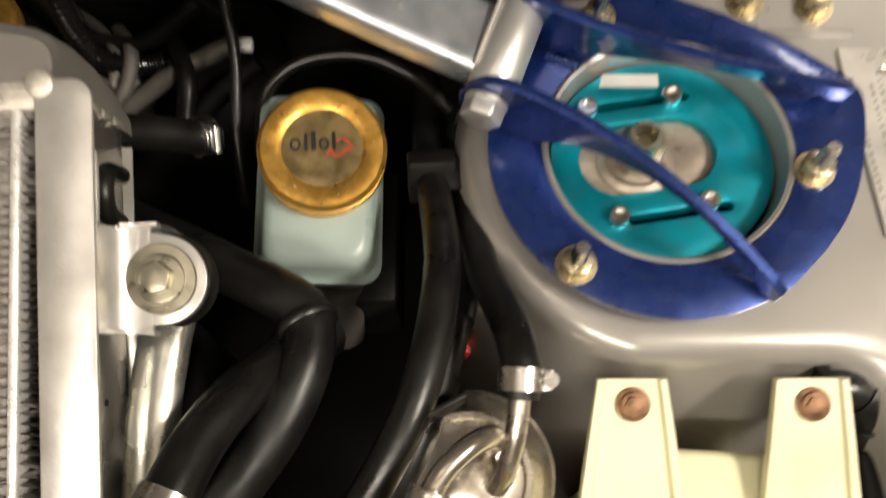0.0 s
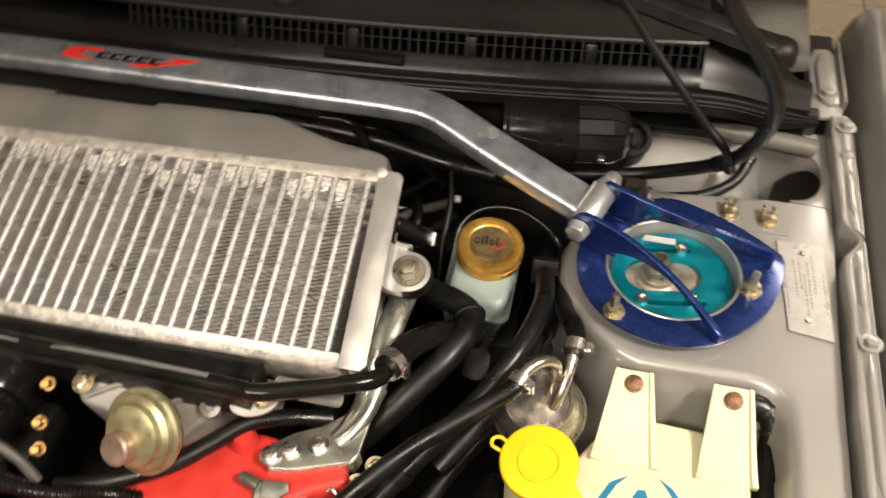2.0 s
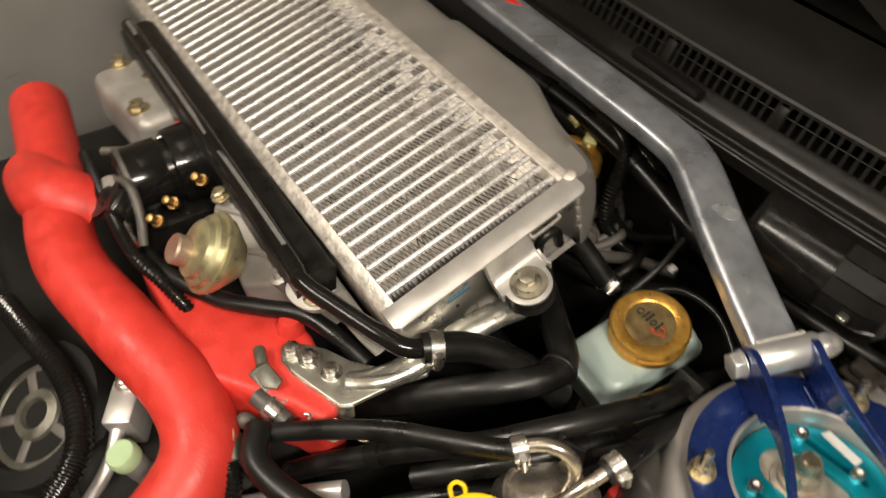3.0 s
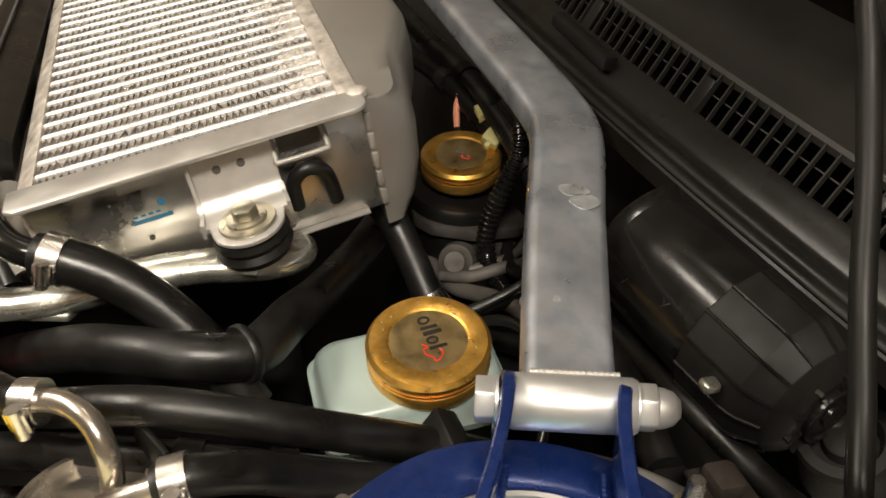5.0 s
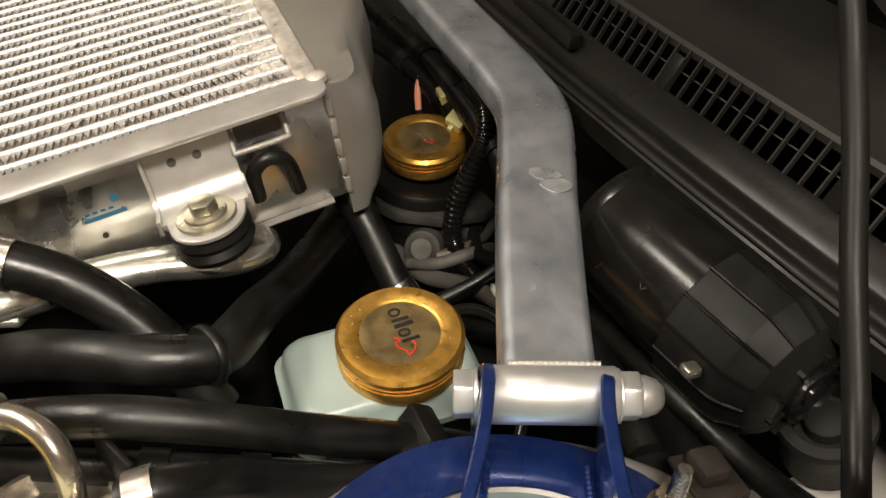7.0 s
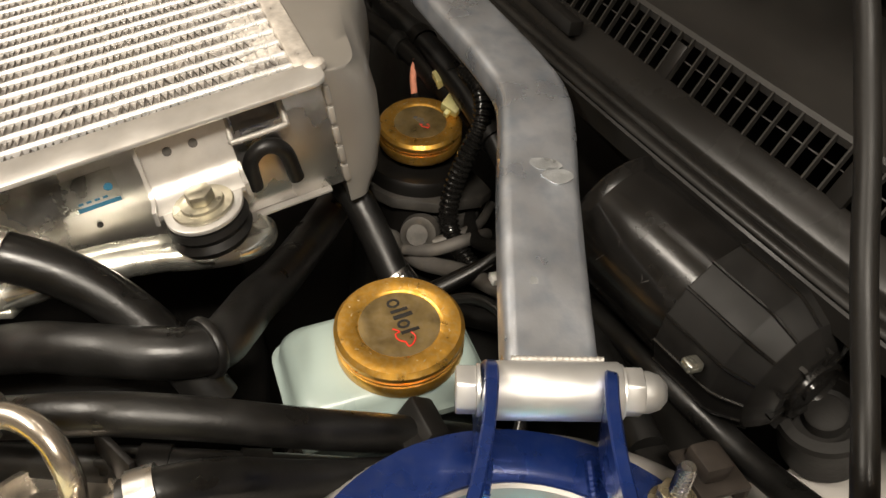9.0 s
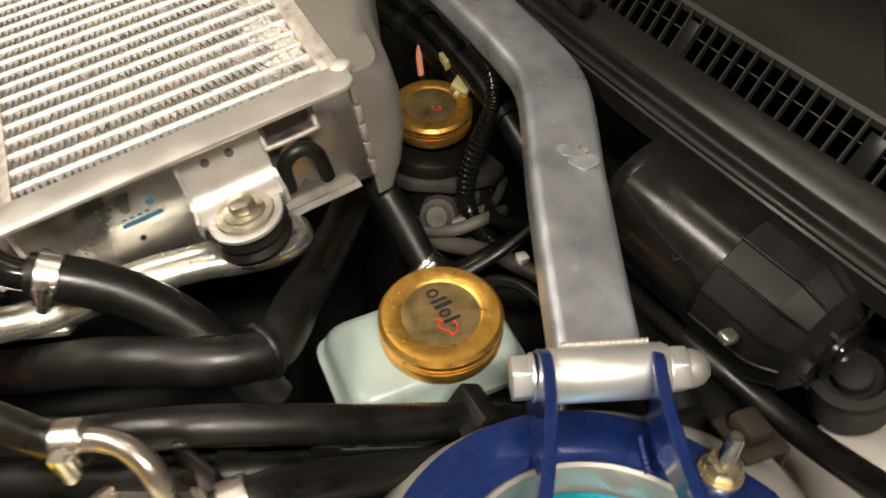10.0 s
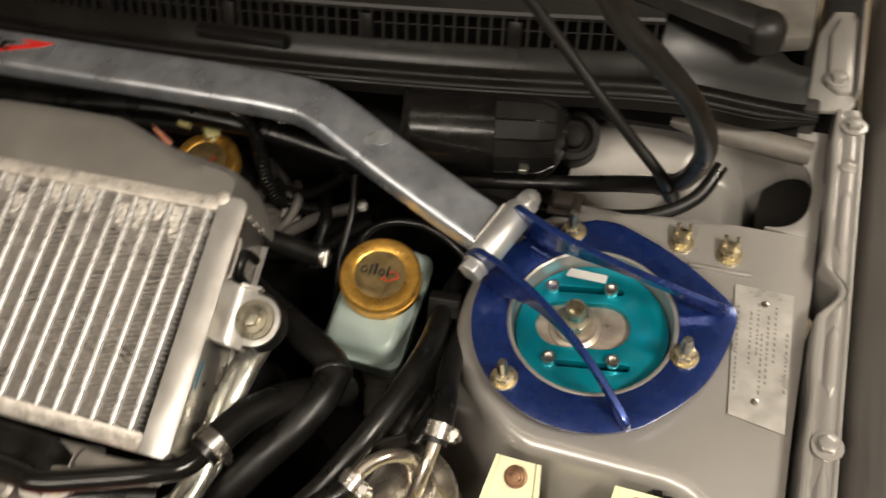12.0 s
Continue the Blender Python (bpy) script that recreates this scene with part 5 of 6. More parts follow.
hose("return_hose", [(-0.168, 0.243, 0.976), (-0.155, 0.251, 0.968), (-0.139, 0.2595, 0.951), (-0.122, 0.267, 0.933), (-0.117, 0.27, 0.928)], 0.0098, "short dark hose with a steel clamp", clamps=(0.93,))
hose("hose_cable", [(-0.09, 0.25, 0.9), (-0.085, 0.285, 0.935), (-0.065, 0.302, 0.95), (-0.03, 0.306, 0.953), (0.0, 0.297, 0.945), (0.02, 0.285, 0.93)], 0.0036, "thin glossy black cable behind the reservoir", M_GLOSS, 10)
hose("hose_cable", [(-0.105, 0.34, 0.96), (-0.1, 0.31, 0.945), (-0.1, 0.27, 0.925), (-0.098, 0.24, 0.9)], 0.0034, "thin black cable beside the reservoir", None, 10)
hose("wire_loom", [(-0.62, 0.325, 0.99), (-0.42, 0.338, 0.992), (-0.3, 0.352, 0.99), (-0.2, 0.36, 0.975), (-0.12, 0.36, 0.955), (-0.03, 0.345, 0.955), (0.05, 0.335, 0.95)], 0.0095, "black taped wiring loom behind the intercooler", bands=((0.3, M_PLASTIC), (0.5, M_PLASTIC), (0.72, M_PLASTIC)))
hose("wire_loom", [(-0.62, 0.305, 0.975), (-0.42, 0.315, 0.985), (-0.33, 0.335, 0.985), (-0.28, 0.35, 0.975), (-0.24, 0.365, 0.96)], 0.008, "dark grey wiring loom", M_PLASTIC, bands=((0.5, M_RUBBER), (0.75, M_RUBBER)))
t = thing("corrugated_conduit", "black corrugated cable conduit", "conduit", (-0.222, 0.36, 0.9))
part("pipe", corrugated([(-0.25, 0.356, 1.0), (-0.221, 0.356, 0.998), (-0.205, 0.352, 0.983), (-0.2, 0.342, 0.962), (-0.198, 0.334, 0.935), (-0.192, 0.332, 0.912), (-0.172, 0.337, 0.898), (-0.15, 0.345, 0.892)], 0.0072), M_GLOSS, t)
t = thing("corrugated_conduit", "black corrugated cable conduit beside the bar", "conduit", (-0.18, 0.37, 0.95))
part("pipe", corrugated([(-0.24, 0.375, 0.985), (-0.19, 0.377, 0.97), (-0.15, 0.37, 0.945), (-0.12, 0.36, 0.92)], 0.0072), M_GLOSS, t)
t = thing("cable_connector", "two pale yellow plastic cable connectors", "connector", (-0.272, 0.352, 0.965))
part("plug", moved(join(box(-0.006, 0.006, -0.010, 0.010, -0.006, 0.006, 0.0015), box(-0.004, 0.004, 0.009, 0.014, -0.004, 0.004, 0.001)), aim((-0.275, 0.353, 0.983), (0.3, -0.3, 0.9))), M_PALEYEL, t)
part("socket", moved(join(box(-0.007, 0.007, -0.007, 0.007, -0.005, 0.005, 0.0015), box(-0.002, 0.002, -0.011, 0.011, -0.003, 0.003, 0.001)), aim((-0.253, 0.351, 0.972), (0.5, -0.2, 0.8), 0.6)), M_PALEYEL, t)
t = thing("wire", "salmon pink sheathed wire", "wire", (-0.305, 0.34, 0.96))
part("sheath", tube([(-0.303, 0.338, 0.985), (-0.298, 0.335, 0.975), (-0.292, 0.335, 0.962)], 0.0026, 8), M_PINK, t)
part("tail", tube([(-0.292, 0.335, 0.963), (-0.285, 0.338, 0.945), (-0.28, 0.342, 0.92)], 0.0028, 8), M_RUBBER, t)

# ==== steel stay from the cooler's bush ====
stay = thing("stay", "zinc-plated steel stay from the intercooler mount to the engine", "bracket", (-0.125, 0.07, 0.95))
part("tube", sweep([(-0.128, 0.186, 0.973), (-0.117, 0.184, 0.975), (-0.109, 0.174, 0.977), (-0.1065, 0.158, 0.978), (-0.108, 0.137, 0.978), (-0.11, 0.113, 0.975), (-0.1105, 0.09, 0.97), (-0.1112, 0.068, 0.964), (-0.113, 0.045, 0.96), (-0.1195, 0.024, 0.958), (-0.128, 0.01, 0.957)], ring_section(0.0125, 18, 0.72), res=8, scale=lambda t: 1.0 - 0.22 * max(0, t - 0.7) / 0.3), M_STAY, stay, "bent zinc-plated tube")
part("eye_plate", prism(circle(-0.11, 0.16, 0.0155, 32), 0.9765, 0.9795, 0.001), M_STAY, stay)
FOOT = [(-0.181, -0.013), (-0.1735, -0.0245), (-0.1542, -0.0215), (-0.1287, -0.0125), (-0.1095, -0.0055), (-0.1055, 0.003), (-0.1045, 0.0394), (-0.0995, 0.066), (-0.1085, 0.072), (-0.1175, 0.052), (-0.128, 0.035), (-0.143, 0.021), (-0.163, 0.0105), (-0.1765, -0.002)]
foot = part("foot_plate", prism(FOOT, 0.955, 0.9598, 0.0014, seg=3), M_FOOT, stay, "flat zinc-plated foot")
part("fold", sweep([(x, y + 0.0012, 0.952) for x, y in FOOT[1:6]], [(-0.0012, -0.008), (0.0012, -0.008), (0.0012, 0.006), (-0.0012, 0.006)], res=4), M_STAY, foot, "folded front edge")
for x, y in ((-0.1605, -0.0055), (-0.1395, 0.0035), (-0.1745, -0.0135)):
    part("bolt", BOLT_STEEL, None, foot, "zinc-plated bolt", at=Matrix.Translation((x, y, 0.9598)))

# ==== red pipes and the engine's front ====
red = thing("intake_pipe", "red wrinkle-painted intake pipe", "intake pipe", (-0.2, -0.11, 0.9))
part("pipe", tube([(-0.62, -0.10, 0.955), (-0.48, -0.118, 0.96), (-0.375, -0.135, 0.957), (-0.28, -0.118, 0.95), (-0.2, -0.098, 0.938), (-0.152, -0.104, 0.927), (-0.127, -0.138, 0.91), (-0.118, -0.2, 0.88), (-0.115, -0.3, 0.86)], 0.0295, 28, 9), M_RED, red)
part("elbow", tube([(-0.5, -0.13, 0.955), (-0.455, -0.128, 0.968), (-0.43, -0.118, 0.972), (-0.42, -0.1, 0.96)], 0.031, 24, 8), M_RED, red)
cover = thing("intake_cover", "red painted cast intake cover", "cover", (-0.19, -0.03, 0.9))
part("cover", prism([(-0.34, -0.085), (-0.26, -0.02), (-0.215, 0.006), (-0.19, 0.01), (-0.118, 0.002), (-0.106, -0.02), (-0.135, -0.034), (-0.165, -0.058), (-0.2, -0.085)], 0.885, 0.9525, 0.008, seg=4), M_RED, cover)
part("lug", moved(lathe([(0.012, 0), (0.011, 0.034), (0.008, 0.04), (0, 0.041)], 20), Matrix.Translation((-0.2015, -0.003, 0.925))), M_RED, cover)
t = thing("red_cap", "small red plastic cap low beside the strut tower", "cap", (0.031, 0.162, 0.86))
part("cap", box(0.022, 0.032, 0.156, 0.172, 0.868, 0.884, 0.003), M_RED, t)
part("stem", box(0.026, 0.034, 0.158, 0.166, 0.85, 0.877, 0.002), M_DARK, t)

actuator = thing("diaphragm_actuator", "yellow zinc-plated stepped diaphragm actuator", "actuator", (-0.23, -0.03, 0.98))
AM = aim((-0.256, -0.04, 1.014), (-0.18, -0.72, 0.62)) @ Matrix.Scale(0.9, 4)
part("dish", moved(lathe([(0.02, -0.026), (0.034, -0.01), (0.0355, -0.004), (0.0375, -0.003), (0.0375, 0.001), (0.034, 0.002), (0.0325, 0.007), (0.0275, 0.0095), (0.026, 0.0145), (0.018, 0.0175), (0.0, 0.018)], 48), AM), M_ACTUATOR, actuator)
part("knob", moved(lathe([(0.0138, 0.016), (0.0138, 0.029), (0.012, 0.031), (0, 0.0312)], 32), AM @ Matrix.Translation((-0.003, -0.008, 0))), M_KNOB, actuator, "turned end knob")
mani = thing("intake_manifold", "cast aluminium intake manifold runners", "manifold", (-0.2, 0.02, 0.9))
part("runner", tube([(-0.36, 0.034, 0.985), (-0.29, 0.02, 0.988), (-0.24, 0.026, 0.984), (-0.21, 0.03, 0.976), (-0.19, 0.038, 0.955)], 0.0165, 22, 8, 0.8), M_CAST, mani)
part("runner", tube([(-0.182, 0.034, 0.988), (-0.165, 0.034, 0.988), (-0.148, 0.038, 0.98), (-0.136, 0.046, 0.966)], 0.0085, 22, 8, 0.85), M_CAST, mani)
def casting():
    top = [(-0.352, 0.006, 0.994), (-0.3, 0.014, 1.002), (-0.215, 0.0115, 0.987), (-0.247, -0.0235, 0.974), (-0.335, -0.012, 0.986)]
    bm = bmesh.new()
    up = [bm.verts.new(q) for q in top]
    low = [bm.verts.new((x + 0.004, y + 0.008, z - 0.05)) for x, y, z in top]
    bm.faces.new(up)
    bm.faces.new(low)
    for i in range(5):
        bm.faces.new((up[i], up[(i + 1) % 5], low[(i + 1) % 5], low[i]))
    bmesh.ops.recalc_face_normals(bm, faces=bm.faces[:])
    return round_edges(bm, 0.004, 3)


part("casting", casting(), M_CAST, mani, "ribbed aluminium casting")
for a, b in (((-0.33, -0.008, 0.989), (-0.29, 0.01, 1.001)), ((-0.285, -0.016, 0.981), (-0.245, 0.009, 0.9935))):
    part("rib", tube([a, tuple((p + q) / 2 + (0.0008 if i == 2 else 0) for i, (p, q) in enumerate(zip(a, b))), b], 0.0024, 8), M_CAST, mani)
part("boss", moved(lathe([(0.0085, -0.01), (0.0085, 0.004), (0.0045, 0.005), (0.004, 0.001), (0, 0.001)], 20), aim((-0.226, 0.004, 0.988), (0.1, -0.4, 0.9))), M_CAST, mani)
part("plenum", moved(box(-0.06, 0.06, -0.03, 0.03, -0.05, 0.008, 0.012, 4), Matrix.Translation((-0.535, -0.008, 0.988)) @ Matrix.Rotation(0.12, 4, "Z")), M_CAST, mani, "pale cast plenum end")
for x, y in ((-0.588, -0.012), (-0.55, 0.01), (-0.5, -0.022)):
    part("bolt", BOLT_HEAD, None, mani, "zinc-plated bolt", at=Matrix.Translation((x, y, 0.9955)) @ Matrix.Scale(1.2, 4))
part("flange", moved(prism(circle(0, 0, 0.02, 24, 0.012, 0.4), -0.004, 0.004, 0.001), aim((-0.19, 0.012, 0.996), (0.2, -0.4, 0.9))), M_CAST, mani)
for at in ((-0.183, 0.014, 1.0), (-0.333, -0.002, 0.9985)):
    part("bolt", BOLT_HEAD, None, mani, "zinc-plated bolt", at=aim(at, (0.1, -0.3, 1)))
throttle = thing("throttle_body", "black and chrome throttle body with brass screws", "throttle body", (-0.42, -0.03, 0.93))
TM = aim((-0.42, -0.012, 0.976), (0.03, 1, 0.06))
part("barrel", moved(lathe([(0.028, -0.058), (0.033, -0.055), (0.0345, -0.05), (0.0345, -0.016), (0.0335, -0.0145), (0.0315, -0.014), (0.0315, -0.0085), (0.0345, -0.008), (0.0375, -0.0065), (0.038, -0.003), (0.038, 0.026), (0.0365, 0.029), (0.03, 0.03), (0.03, 0.05), (0, 0.05)], 48), TM), M_GLOSS, throttle, "glossy black barrel")
part("rim", moved(lathe([(0.0345, -0.052), (0.0362, -0.0515), (0.0362, -0.0475), (0.0345, -0.047)], 44), TM), M_CASTDARK, throttle, "dull steel rim")
part("clip_plate", moved(join(box(-0.007, 0.007, -0.0125, 0.0125, 0.0, 0.002, 0.0006), box(-0.0075, 0.0075, -0.0015, 0.0015, 0.0, 0.003, 0.0006)), aim((-0.43, -0.012, 1.0055), (-0.55, 0, 0.85))), M_STEEL, throttle, "bright steel clip")
part("tie", tube([(-0.437, 0.008, 0.993), (-0.446, 0.006, 0.999), (-0.458, 0.002, 0.995), (-0.462, -0.004, 0.982)], 0.0024, 8), M_REDINK, throttle, "red cable tie")
part("cable_wheel", moved(lathe([(0.012, -0.004), (0.021, -0.003), (0.019, 0.0), (0.021, 0.003), (0.012, 0.004), (0.006, 0.007), (0, 0.008)], 28), aim((-0.398, -0.085, 0.985), (-0.25, -0.6, 0.75))), M_GLOSS, throttle, "black cable wheel")
part("return_rod", tube([(-0.46, -0.07, 0.99), (-0.44, -0.052, 0.997), (-0.425, -0.03, 1.004)], 0.0042, 10), M_DULL, throttle, "grey-green return rod")
for a in ((-0.36, -0.008, 0.998), (-0.353, -0.038, 0.99), (-0.347, -0.056, 0.982)):
    part("screw", moved(join(lathe([(0, 0), (0.005, 0), (0.0055, 0.004), (0, 0.005)], 14), moved(hex_head(0.004, 0.012), Matrix.Translation((0, 0, 0.004)))), aim(a, (0.3, -0.5, 0.8))), M_BRASS, throttle, "worn brass screw")
part("lever", moved(prism(circle(0, 0, 0.02, 20, 0.014), -0.003, 0.003, 0.001), aim((-0.385, -0.07, 0.985), (-0.2, -0.6, 0.7))), M_GLOSS, throttle)
part("housing", box(-0.47, -0.37, -0.07, 0.0, 0.9, 0.955, 0.008), M_GLOSS, throttle)
part("sensor", moved(box(-0.02, 0.02, -0.012, 0.012, -0.012, 0.012, 0.004, 3), aim((-0.388, -0.08, 0.982), (-0.2, -0.6, 0.8), 0.5)), M_GLOSS, throttle, "glossy black sensor block")
part("linkage", tube([(-0.415, -0.075, 0.99), (-0.385, -0.066, 1.0), (-0.36, -0.068, 0.985), (-0.345, -0.075, 0.965)], 0.0045, 10), M_CASTDARK, throttle, "dark throttle linkage")
part("spring", corrugated([(-0.37, -0.082, 0.972), (-0.345, -0.085, 0.968)], 0.007, 0.003, 12), M_STEEL, throttle, "bright return spring")
part("motor_cover", moved(lathe([(0.018, 0), (0.02, 0.01), (0.016, 0.016), (0, 0.017)], 22), aim((-0.405, -0.078, 0.975), (-0.1, -0.6, 0.8))), M_CAST, throttle)
valve = thing("vacuum_valve", "grey cast vacuum valve with black hose", "valve", (-0.155, -0.045, 0.93))
VM = aim((-0.168, -0.039, 0.949), (0.15, -0.35, 0.92), 0.15)
part("pin", moved(lathe([(0, -0.002), (0.0042, -0.001), (0.005, 0.001), (0.005, 0.016), (0, 0.016)], 18), aim((-0.191, -0.0345, 0.9585), (0.95, -0.25, -0.1))), M_DULL, valve, "grey-green pin")
part("body", moved(join(box(-0.012, 0.012, -0.0085, 0.0085, -0.012, 0.007, 0.0022, 3), box(-0.009, 0.013, -0.018, -0.006, -0.012, 0.002, 0.0022, 3)), VM), M_DULL, valve, "grey-green cast body")
part("flap", moved(prism([(-0.006, -0.004), (0.008, -0.006), (0.017, 0.001), (0.015, 0.008), (-0.004, 0.009)], 0.0072, 0.0098, 0.0008), VM), M_DULL, valve, "folded steel flap")
part("nozzle", moved(lathe([(0, -0.018), (0.0075, -0.018), (0.0075, -0.006), (0.0092, -0.005), (0.0092, 0.004), (0.007, 0.006), (0.007, 0.016), (0, 0.016)], 24), aim((-0.143, -0.046, 0.944), (0.7, 0.25, -0.1))), M_CASTDARK, valve, "grimy hose nozzle")
clamp_on(valve, (-0.14, -0.0455, 0.9435), (0.7, 0.25, -0.1), 0.0092)
for at, way in (((-0.151, -0.066, 0.934), (-0.3, -0.5, 0.8)), ((-0.137, -0.066, 0.929), (0.0, -0.7, 0.7))):
    part("stub", moved(lathe([(0, -0.012), (0.0062, -0.012), (0.0068, 0.002), (0.005, 0.006), (0.0026, 0.008), (0, 0.008)], 18), aim(at, way)), M_CASTDARK, valve, "grimy port stub")
part("tee", join(tube([(-0.124, -0.0285, 0.948), (-0.1185, -0.022, 0.949), (-0.113, -0.0155, 0.949)], 0.0013, 8), tube([(-0.1265, -0.022, 0.948), (-0.121, -0.025, 0.949), (-0.1155, -0.028, 0.948)], 0.0015, 8)), M_STEEL, valve, "small bright tee")
for at in ((-0.104, -0.014, 0.9405), (-0.095, 0.007, 0.935)):
    part("bolt", BOLT_HEAD, None, valve, "zinc-plated bolt", at=aim(at, (0.2, -0.4, 0.9)))
t = thing("sensor_bracket", "zinc-plated bolt and lug beside the red pipe", "bracket", (-0.14, -0.088, 0.9))
part("lug", moved(box(-0.011, 0.015, -0.009, 0.009, -0.02, 0.0, 0.003, 3), aim((-0.141, -0.0885, 0.9355), (0.1, -0.4, 0.9), -0.4)), M_DULL, t)
part("bolt", BOLT_HEAD, None, t, "zinc-plated bolt", at=aim((-0.146, -0.0875, 0.936), (0.1, -0.4, 0.9)) @ Matrix.Scale(1.25, 4))
part("plug", corrugated([(-0.129, -0.0905, 0.93), (-0.12, -0.094, 0.921), (-0.112, -0.1, 0.905), (-0.108, -0.11, 0.88)], 0.0085, 0.004, 14), M_GLOSS, t, "black ribbed plug")
hose("vacuum_hose", [(-0.132, -0.062, 0.948), (-0.105, -0.075, 0.945), (-0.06, -0.06, 0.942), (-0.01, -0.02, 0.925), (0.0, 0.03, 0.9)], 0.0105, "black hose curving under the filter")
hose("vacuum_hose", [(-0.33, -0.075, 0.962), (-0.29, -0.064, 0.966), (-0.25, -0.043, 0.967), (-0.225, -0.018, 0.966), (-0.2, 0.008, 0.966), (-0.17, 0.022, 0.962), (-0.14, 0.034, 0.95)], 0.0072, "black hose behind the red cover")
t = thing("corrugated_conduit", "black corrugated conduit beside the red pipe", "conduit", (-0.35, -0.09, 0.95))
part("pipe", corrugated([(-0.47, -0.085, 0.985), (-0.4, -0.088, 0.985), (-0.33, -0.088, 0.978), (-0.292, -0.076, 0.968), (-0.268, -0.066, 0.95), (-0.255, -0.06, 0.93)], 0.0065), M_GLOSS, t)
t = thing("dipstick_bracket", "pale aluminium bracket with a bolt", "bracket", (-0.25, -0.145, 0.86))
part("block", moved(box(-0.021, 0.021, -0.013, 0.013, -0.03, 0.008, 0.003), aim((-0.248, -0.14, 0.893), (0, -0.2, 1), -0.6)), M_ALU, t)
part("bolt", BOLT_STEEL, None, t, at=aim((-0.262, -0.131, 0.902), (0, -0.2, 1)) @ Matrix.Scale(1.25, 4))
part("arm", tube([(-0.238, -0.15, 0.885), (-0.215, -0.17, 0.87), (-0.2, -0.2, 0.85)], 0.006), M_ALU, t)
t = thing("filler_cap", "pale green plastic cap on a metal pipe", "cap", (-0.187, -0.155, 0.88))
part("cap", moved(lathe([(0.0125, 0), (0.013, 0.008), (0.011, 0.012), (0, 0.012)], 24), aim((-0.188, -0.154, 0.905), (0, -0.3, 1))), M_GREEN, t)
part("pipe", moved(lathe([(0.01, -0.05), (0.01, 0.0), (0, 0)], 18), aim((-0.188, -0.154, 0.905), (0, -0.3, 1))), M_ALU, t)
t = thing("dipstick_tube", "pale aluminium tube rising beside the red cover", "tube", (-0.12, -0.09, 0.86))
part("pipe", tube([(-0.125, -0.095, 0.87), (-0.1, -0.065, 0.893), (-0.0863, -0.0471, 0.9036), (-0.07, -0.025, 0.913)], 0.0085, 18), M_ALU, t)
pul = thing("pulley", "dark grey ribbed pulley with a pale hub", "pulley", (-0.3, -0.2, 0.8))
PM = aim((-0.305, -0.205, 0.855), (0.1, -0.45, 0.9))
part("rim", moved(lathe([(0.05, -0.02)] + [(0.064 + (0.002 if k % 2 else 0), -0.02 + 0.0025 * k) for k in range(14)] + [(0.05, 0.015), (0.048, 0.006)], 48), PM), M_DARK, pul)
part("hub", moved(lathe([(0.05, 0.0), (0.048, 0.006), (0.043, 0.008), (0.039, 0.003), (0.026, 0.002), (0.022, 0.009), (0.014, 0.011), (0.012, 0.004), (0, 0.004)], 40), PM), M_DULL, pul, "grimy cast hub")
for k in range(5):
    part("web", moved(box(0.014, 0.043, -0.005, 0.005, 0.0, 0.0072, 0.002), PM @ Matrix.Rotation(2 * math.pi * k / 5 + 0.4, 4, "Z")), M_CASTDARK, pul)
t = thing("corrugated_conduit", "thick black corrugated conduit round the pulley", "conduit", (-0.3, -0.178, 0.9))
part("pipe", corrugated([(-0.42, -0.2, 0.89), (-0.35, -0.186, 0.9), (-0.308, -0.176, 0.9), (-0.262, -0.175, 0.897), (-0.222, -0.188, 0.89), (-0.195, -0.225, 0.875)], 0.0115, 0.0052, 16), M_GLOSS, t)

# ==== engine lumps, near-black for the shade in the depth ====
engine = thing("engine_block", "near-black engine block deep in the bay", "engine", (-0.35, 0.05, 0.62))
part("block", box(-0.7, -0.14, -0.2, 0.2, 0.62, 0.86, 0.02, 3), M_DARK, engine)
part("front_seal", loft_x(lambda x: [(0.004, 0.985), (0.002, 1.012), (0.006, 1.0165), (0.03, 1.0185), (0.038, 1.014), (0.036, 0.99)], -0.62, -0.19, 6), M_RUBBER, engine, "black rubber duct seal")
gear = thing("gearbox", "gearbox with a near-black casing behind the reservoir", "gearbox", (-0.2, 0.35, 0.62))
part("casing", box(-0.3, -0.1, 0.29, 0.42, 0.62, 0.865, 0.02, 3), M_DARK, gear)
part("slave_cylinder", moved(lathe([(0, -0.022), (0.0135, -0.022), (0.0145, -0.004), (0.0125, 0.002), (0.0125, 0.008), (0.0085, 0.0105), (0.0075, 0.013), (0, 0.013)], 28), aim((-0.2, 0.314, 0.9), (0.75, -0.45, 0.5))), M_GREYCAST, gear, "stained grey cylinder")
part("slave_bracket", moved(prism([(-0.03, -0.014), (0.022, -0.018), (0.034, -0.004), (0.03, 0.014), (-0.02, 0.018)], -0.005, 0.003, 0.002), aim((-0.212, 0.335, 0.886), (0.3, -0.35, 1))), M_GREYCAST, gear, "stained grey bracket")
part("pipe", tube([(-0.225, 0.38, 0.9), (-0.2, 0.36, 0.903), (-0.186, 0.338, 0.906), (-0.188, 0.32, 0.9)], 0.0036, 12, 8), M_CASTDARK, gear)
part("pipe", tube([(-0.19, 0.362, 0.9), (-0.176, 0.34, 0.908), (-0.18, 0.318, 0.9), (-0.195, 0.302, 0.892)], 0.0046, 12, 8), M_CASTDARK, gear)
part("pipe", tube([(-0.16, 0.364, 0.9), (-0.148, 0.342, 0.906), (-0.14, 0.32, 0.905), (-0.142, 0.3, 0.895)], 0.006, 12, 8), M_PLASTIC, gear)
